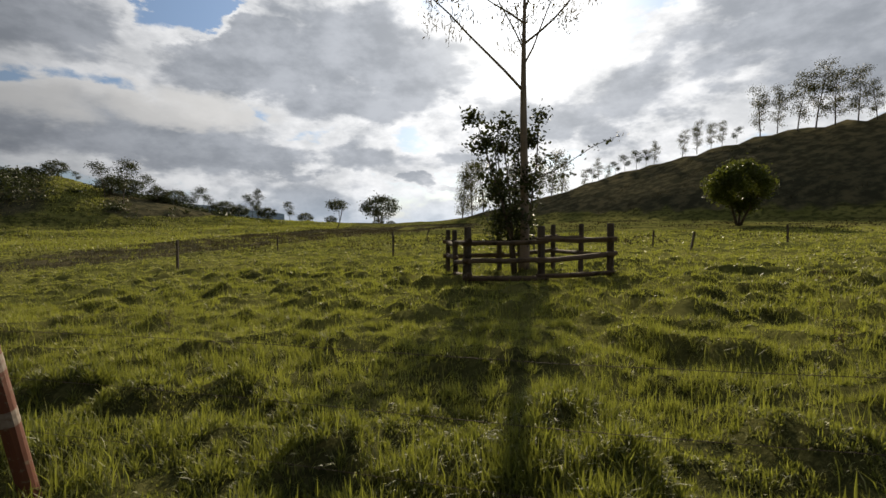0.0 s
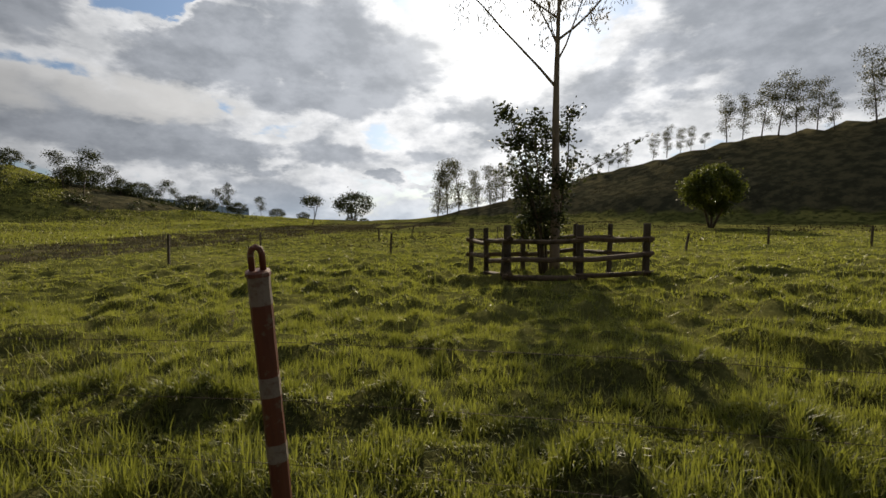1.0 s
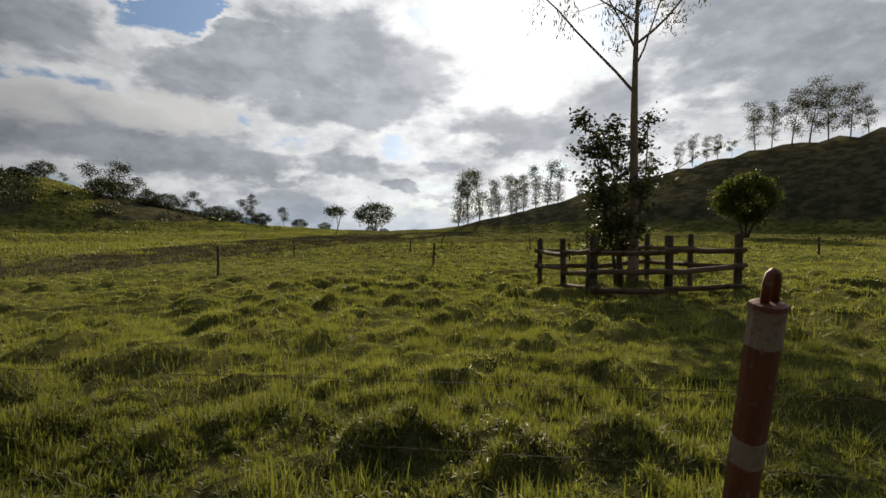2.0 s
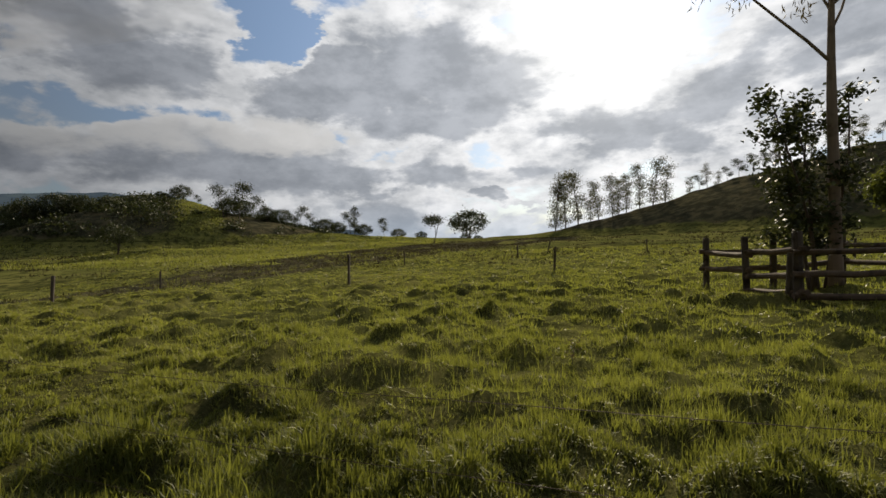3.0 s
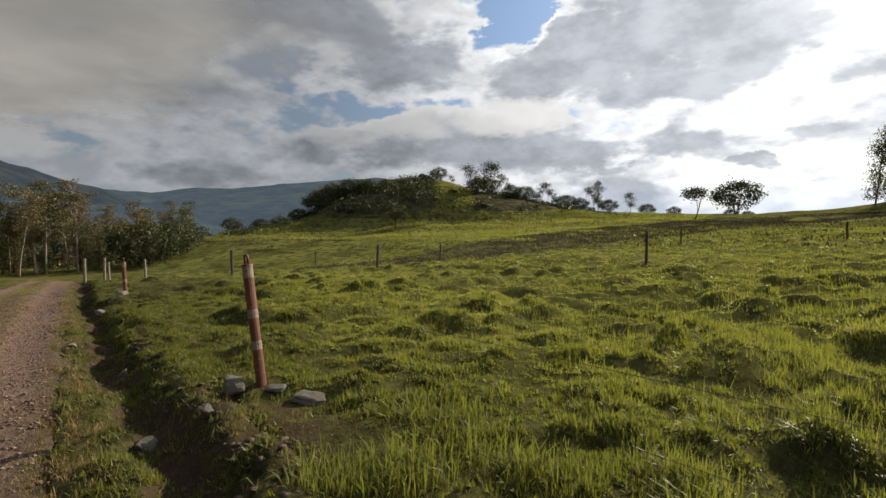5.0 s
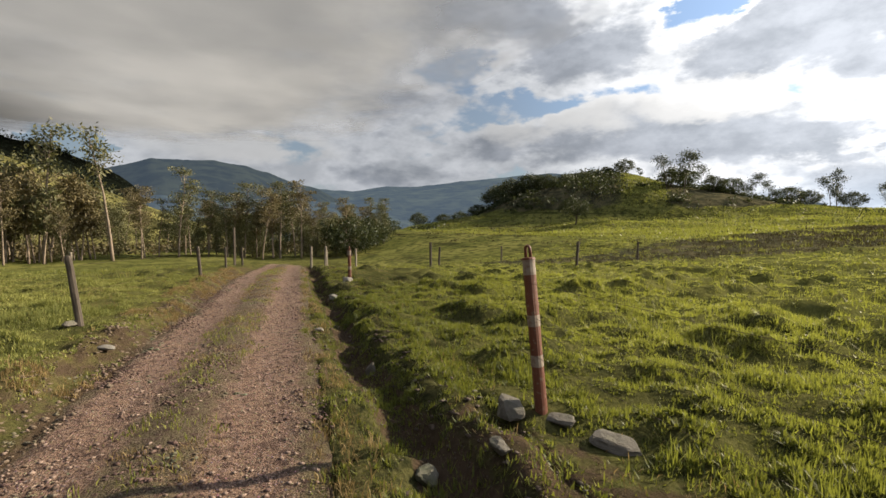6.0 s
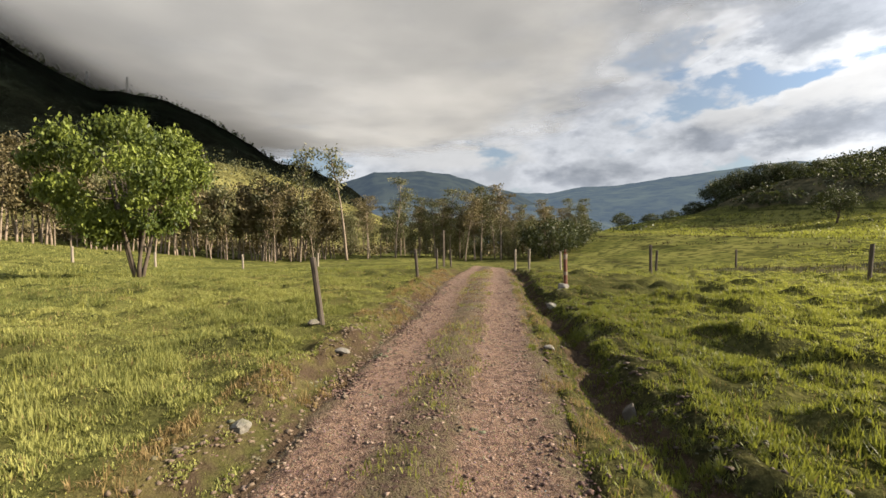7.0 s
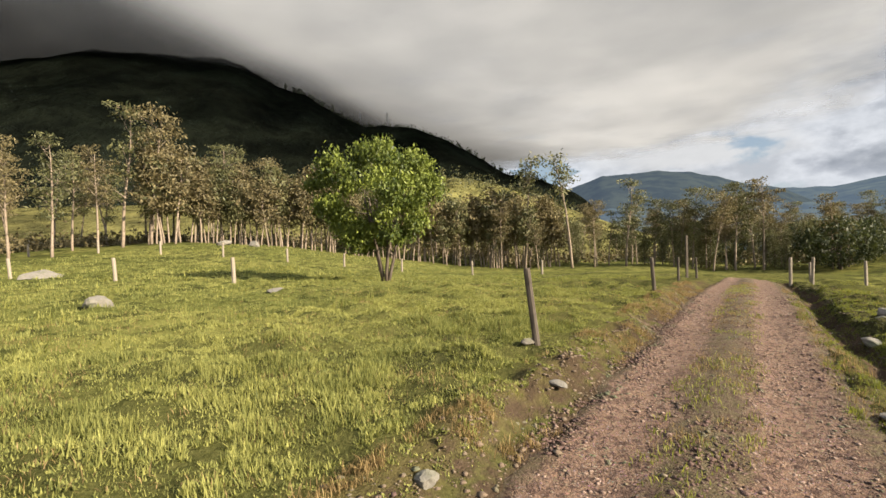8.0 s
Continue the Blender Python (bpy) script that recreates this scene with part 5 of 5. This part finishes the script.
def grow(rng, bands, name, label, side, joints, mat=None):
    xs, ys, ls, ws, aims = [], [], [], [], []
    for x0, x1, v0, v1, per, cluster, tall, wide in bands:
        x, y, aim = tufts(rng, x0, x1, v0, v1, per, cluster, side)
        v = across(x, y)
        ok = (np.abs(v) > 0.86 + 0.45 * fbm(x * 1.6, y * 1.6, 73, 3) * rng.uniform(0.6, 1.2, len(x))) & ((np.abs(v - ditch_v(x)) > 0.13 + 0.10 * rng.uniform(0, 1, len(x))) | (rng.uniform(0, 1, len(x)) < 0.7))
        ok &= (fbm(x * 2.2, y * 2.2, 71, 3) > 0.34) | (np.abs(v) > 3)
        ok &= rng.uniform(0, 1, len(x)) > 0.8 * smooth(0.25, 0.7, bare(x, y))
        if side < 0:
            ok &= np.abs(v) > 0.95 + 0.75 * fbm(x * 0.85, y * 0.85, 74, 4) * rng.uniform(0.35, 1.15, len(x))
        clump = fbm(x * 2.6, y * 2.6, 76, 3)
        ok &= (rng.uniform(0, 1, len(x)) < 0.62 + 1.4 * smooth(0.36, 0.62, clump)) | (np.abs(v) > 9)
        for sx, sy, sr in STONES:
            ok &= np.hypot(x - sx, y - sy) > sr
        ok &= rng.uniform(0, 1, len(x)) > 1.3 * wet(x, y)
        x, y = x[ok], y[ok]
        aims.append(aim[ok])
        near = smooth(1.1, 3.0, np.abs(across(x, y))) * np.where(side > 0, 0.25 + 0.75 * smooth(-11.5, -7.5, x), 1.0)
        xs.append(x), ys.append(y)
        ls.append(tall * (0.45 + 0.55 * near) * (0.5 + 0.6 * tussock(x, y) + 0.7 * smooth(0.42, 0.68, fbm(x * 2.6, y * 2.6, 76, 3))) * rng.uniform(0.6, 1.35, len(x)))
        ws.append(wide * rng.uniform(0.7, 1.3, len(x)))
    x, y, l, w = (np.concatenate(a) for a in (xs, ys, ls, ws))
    tone = np.clip(0.12 + 0.6 * fbm(x * 0.5, y * 0.5, 81, 3) - 0.2 * tussock(x, y) - 0.32 * (1 - smooth(2.4, 6.0, np.abs(across(x, y)))) * (side > 0) + 0.35 * (fbm(x * 2.6, y * 2.6, 76, 3) - 0.5) + 0.2 * smooth(6, 16, x + 0.25 * y) * smooth(12, 20, across(x, y)) * (side > 0) - 0.28 * smooth(-2, -5, x) * (1 - smooth(3.0, 6.5, across(x, y))) * (side > 0) + 0.22 * smooth(4.5, 13, -across(x, y)) - 0.07 * smooth(-0.5, -1.5, across(x, y)) + 0.32 * smooth(-9, -13, x) * smooth(2.0, 4.5, across(x, y)) + rng.normal(0, 0.28, len(x)), 0, 1)
    return blades(name, label, x, y, l, w, tone, mat or M_GRASS, rng, joints, 1.15, np.concatenate(aims))


def make_tussocks():
    """Rank darker tussocks standing out of the grazed field."""
    rng = np.random.default_rng(31)
    xs, ys, ls, ws = [], [], [], []
    for n in range(1500):
        far = 4 + 60 * rng.uniform() ** 1.6
        x0, y0 = rng.uniform(-34 - far * 0.5, 12 + far * 0.5), 0.0
        south = rng.uniform() < 0.12
        if south:
            x0 = rng.uniform(-45, -13)
        y0 = road_y(x0) + (-(1.5 + far * 0.5) if south else 1.6 + far)
        r = rng.uniform(0.10, 0.28) * (1 + far / 40)
        m = int(np.clip(160 / (1 + far / 8), 30, 160))
        xs.append(x0 + rng.normal(0, r * 1.4, m)), ys.append(y0 + rng.normal(0, r, m))
        ls.append(rng.uniform(0.09, 0.22, m) * (1 + far / 60)), ws.append(np.full(m, 0.007 + 0.0011 * far))
    x, y, l, w = (np.concatenate(a) for a in (xs, ys, ls, ws))
    blades("tussock_grass", "rank dark grass tussocks in the grazed field", x, y, l, w, np.clip(rng.normal(0.22, 0.18, len(x)), 0, 1), M_GRASS, rng, 1, 0.85)
    n = 1300
    x0, y0 = rng.uniform(-95, 60, n), rng.uniform(38, 105, n)
    x, y = np.repeat(x0, 22) + rng.normal(0, 0.75, n * 22), np.repeat(y0, 22) + rng.normal(0, 0.45, n * 22)
    blades("tussock_grass", "dark tussocks on the rising far pasture", x, y, rng.uniform(0.12, 0.30, n * 22), rng.uniform(0.1, 0.2, n * 22), rng.uniform(0, 0.6, n * 22), M_HEATH, rng, 1, 1.1)

    # rank clumps along the fence
    c = 90
    x0, v0 = rng.uniform(-11, 6, c), rng.uniform(2.3, 4.2, c)
    x = np.repeat(x0, 260) + rng.normal(0, 0.13, c * 260)
    y = road_y(x) + (np.repeat(v0, 260) + rng.normal(0, 0.10, c * 260)) / 0.972
    blades("tussock_grass", "tall dark green clumps of grass along the fence", x, y, rng.uniform(0.10, 0.26, len(x)), rng.uniform(0.006, 0.011, len(x)), np.clip(rng.normal(0.1, 0.14, len(x)), 0, 1), M_GRASS, rng, 2, 0.8)
    # grass on the level grazing steps of the hillock
    n = 85000
    x, y = rng.uniform(-116, -25, n), rng.uniform(46, 122, n)
    ledge = fbm(land(x, y) * 1.25 + 0.03 * x, 0.06 * (x - y), 45, 3)
    ok = (ledge > 0.40) & (thicket(x, y) < 0.35) & (wet(x, y) < 0.4)
    x, y, ledge = x[ok], y[ok], ledge[ok]
    m = len(x)
    blades("hill_grass", "green grass on the grazing steps of the hillock", x, y, rng.uniform(0.14, 0.34, m), rng.uniform(0.10, 0.22, m), np.clip(1.6 * (ledge - 0.36) + rng.normal(0, 0.15, m), 0, 1), M_GRASS, rng, 1, 0.9)


make_tussocks()
rng_g = np.random.default_rng(99)
grow(rng_g, ((-9.5, 6, 1.7, 5.2, 4400, 24, 0.088, 0.0088),), "pasture_grass", "rank green pasture grass along the fence", 1, 2)
grow(rng_g, ((-21, -9, 1.7, 6.5, 3600, 14, 0.105, 0.0165),), "pasture_grass", "short cropped green grass beside the ditch", 1, 1)
grow(rng_g, ((-9, 11, 5.2, 9.0, 2200, 22, 0.085, 0.010), (-26, -9, 6.5, 9.0, 1700, 14, 0.10, 0.018), (-32, 18, 9, 16, 640, 16, 0.078, 0.018), (-45, 32, 16, 32, 120, 12, 0.095, 0.042), (-75, 60, 32, 62, 24, 10, 0.10, 0.10)), "field_grass", "green pasture grass across the open field", 1, 1)
grow(rng_g, ((-27, -11.5, 0.9, 5.5, 3600, 12, 0.062, 0.0165), (-27, -12, 2.0, 7.5, 900, 24, 0.10, 0.008), (-28, -13, 5.5, 8.5, 2000, 12, 0.065, 0.019)), "pasture_grass", "sunlit yellowish grass beside the track", -1, 1, M_SUNNY)
grow(rng_g, ((-36, -12, 8.0, 13, 900, 10, 0.07, 0.016), (-48, -12, 13, 24, 240, 8, 0.10, 0.024), (-66, -10, 24, 52, 42, 6, 0.16, 0.045)), "field_grass", "sunlit yellowish grass of the far field", -1, 1, M_SUNNY)
grow(rng_g, ((-28, -4, 0.95, 2.6, 2600, 12, 0.085, 0.0145), (-46, -26, 1.1, 6, 250, 8, 0.09, 0.014)), "verge_grass", "short grass between the track and the ditch", 1, 1)


def dry_stuff():
    rng = np.random.default_rng(7)
    x1, y1, _ = tufts(rng, -30, -11, 1.05, 1.9, 2200, 26, -1)
    x2, y2, _ = tufts(rng, -34, -9, -0.36, 0.36, 640, 14, 1)
    x3, y3, _ = tufts(rng, -30, -6, 1.9, 4.0, 60, 12, 1)
    x4, y4, _ = tufts(rng, -30, -11, 2.1, 12.0, 110, 16, -1)
    x5, y5, _ = tufts(rng, -30, -6, 1.0, 1.5, 900, 12, 1)
    x, y = np.r_[x1, x2, x3, x4, x5], np.r_[y1, y2, y3, y4, y5]
    keep = (fbm(x * 1.3, y * 1.3, 91, 3) > 0.47) & (np.abs(across(x, y) - ditch_v(x)) > 0.25)
    x, y = x[keep], y[keep]
    n = len(x)
    l = np.where(np.abs(across(x, y)) < 0.5, 0.05, 0.085) * rng.uniform(0.5, 1.4, n)
    blades("dry_grass", "tufts of dry straw-coloured grass by the track", x, y, l, 0.006 * rng.uniform(0.7, 1.3, n), rng.uniform(0, 1, n), M_STRAW, rng, 2, 1.1)
    x, y, _ = tufts(rng, -32, -9, -0.40, 0.40, 420, 16, 1)
    keep = fbm(x * 1.9, y * 1.9, 95, 3) > 0.49
    x, y = x[keep], y[keep]
    blades("strip_grass", "low green weeds on the track's middle strip", x, y, 0.055 * rng.uniform(0.5, 1.6, len(x)), 0.009 * rng.uniform(0.7, 1.3, len(x)), rng.uniform(0, 0.7, len(x)), M_GRASS, rng, 2, 0.9)
    # rough brown growth on the wet band across the field
    x, y = rng.uniform(-46, 8, 120000), rng.uniform(18, 105, 120000)
    ok = wet(x, y) > rng.uniform(0.1, 1.0, 120000)
    x, y = x[ok], y[ok]
    n = len(x)
    blades("dry_grass", "rough brown growth on a wet band of the field", x, y, rng.uniform(0.10, 0.26, n), rng.uniform(0.04, 0.09, n), rng.uniform(0, 1, n), M_HEATH, rng, 1, 1.0)


dry_stuff()


def lumps(name, label, category, x, y, size, mat, rng, flat=0.6):
    """Many small stones or clods as one mesh."""
    base = np.array([(1, 0, 0), (0.3, 0.95, 0.1), (-0.8, 0.55, 0), (-0.75, -0.6, 0.1), (0.35, -0.9, 0), (0.1, 0.05, 0.9), (0, 0, -0.7)], float)
    tri = np.array([(0, 1, 5), (1, 2, 5), (2, 3, 5), (3, 4, 5), (4, 0, 5), (1, 0, 6), (2, 1, 6), (3, 2, 6), (4, 3, 6), (0, 4, 6)])
    n = len(x)
    z = surface(x, y)
    a = rng.uniform(0, 2 * np.pi, n)
    c, s = np.cos(a), np.sin(a)
    p = base[None] * (1 + rng.normal(0, 0.22, (n, 7, 1))) * size[:, None, None] * rng.uniform(0.6, 1.25, (n, 1, 3)) * np.array([1, 1, flat])
    q = np.stack([c[:, None] * p[..., 0] - s[:, None] * p[..., 1] + x[:, None], s[:, None] * p[..., 0] + c[:, None] * p[..., 1] + y[:, None], p[..., 2] + z[:, None] + size[:, None] * 0.1], 2)
    f = (tri[None] + 7 * np.arange(n)[:, None, None]).reshape(-1, 3)
    return tagged(link(name, q.reshape(-1, 3), f, mat), label, category, kind="stuff")


def make_lumps():
    rng = np.random.default_rng(23)
    n = 7500
    x = rng.uniform(-27, -10, n)
    v = np.where(rng.uniform(0, 1, n) < 0.8, rng.choice([-0.62, 0.62], n) + rng.normal(0, 0.24, n), rng.uniform(-1.15, 1.15, n))
    lumps("gravel", "loose reddish gravel on the wheel tracks", "gravel", x, road_y(x) + v / 0.972, 0.005 + 0.021 * rng.uniform(0, 1, n) ** 3, M_GRAVEL, rng)
    n = 3600
    x = rng.uniform(-30, -7, n)
    v = ditch_v(x) + rng.choice([-0.2, 0.14, 0.25, 0.4, 0.6], n) + rng.normal(0, 0.09, n)
    lumps("earth_clods", "dark earth clods along the ditch", "earth", x, road_y(x) + v / 0.972, 0.008 + 0.036 * rng.uniform(0, 1, n) ** 4, M_EARTH, rng, 0.45)
    n = 5200
    x = rng.uniform(-28, -11, n)
    v = -1.28 + rng.normal(0, 0.24, n)
    lumps("earth_clods", "reddish earth clods on the track bank", "earth", x, road_y(x) + v / 0.972, 0.008 + 0.03 * rng.uniform(0, 1, n) ** 4, M_BANK, rng)
    n = 17000
    x = rng.uniform(-26, -10.5, n)
    v = rng.choice([-1.15, -1.0, -0.85, -0.05, 0.1, 0.98], n) + rng.normal(0, 0.15, n)
    keep = fbm(x * 1.7, v * 2, 97, 2) > 0.47
    x, v = x[keep], v[keep]
    lumps("mud_crumbs", "dark purplish mud crumbs on the track", "earth", x, road_y(x) + v / 0.972, 0.005 + 0.026 * rng.uniform(0, 1, len(x)) ** 3, M_MUD, rng)


M_GRAVEL = material("gravel_stones", stone_look((0.11, 0.066, 0.05), (0.34, 0.25, 0.2)))
M_EARTH = material("earth", stone_look((0.03, 0.021, 0.016), (0.11, 0.075, 0.055)))
M_MUD = material("mud", stone_look((0.045, 0.025, 0.021), (0.15, 0.088, 0.072)))
M_BANK = material("bank_earth", stone_look((0.07, 0.048, 0.034), (0.20, 0.145, 0.10)))
make_lumps()


def make_weed(x, y, tall, seed):
    rng = np.random.default_rng(seed)
    weed = thing("tall_weed", (x, y, height(x, y)), "thin dry weed stalk standing in the pasture", "weed", "tall weeds")
    s, c = Shape(), []
    stalk = bent((0, 0, -0.05), (0.03, 0.02, 1), tall, rng, 0.1, 6)
    s.tube(stalk, taper(0.006, 0.002, len(stalk)), 4)
    for _ in range(9):
        twig = bent(stalk[rng.integers(2, 7)], (rng.normal(), rng.normal(), 1.2), tall * 0.2, rng, 0.3, 3)
        s.tube(twig, taper(0.003, 0.0015, len(twig)), 3, False)
        c.append(np.array(twig[-1]) + rng.normal(0, 1, (7, 3)) * 0.03)
    s.part("stalk", M_POST, weed)
    leaves("leaves", np.concatenate(c), 0.045, M_RUSTY, weed, rng)


make_weed(4.85, 6.0, 0.75, 1)
make_weed(4.4, 5.3, 0.4, 2)
make_weed(-4.6, 7.4, 0.35, 3)
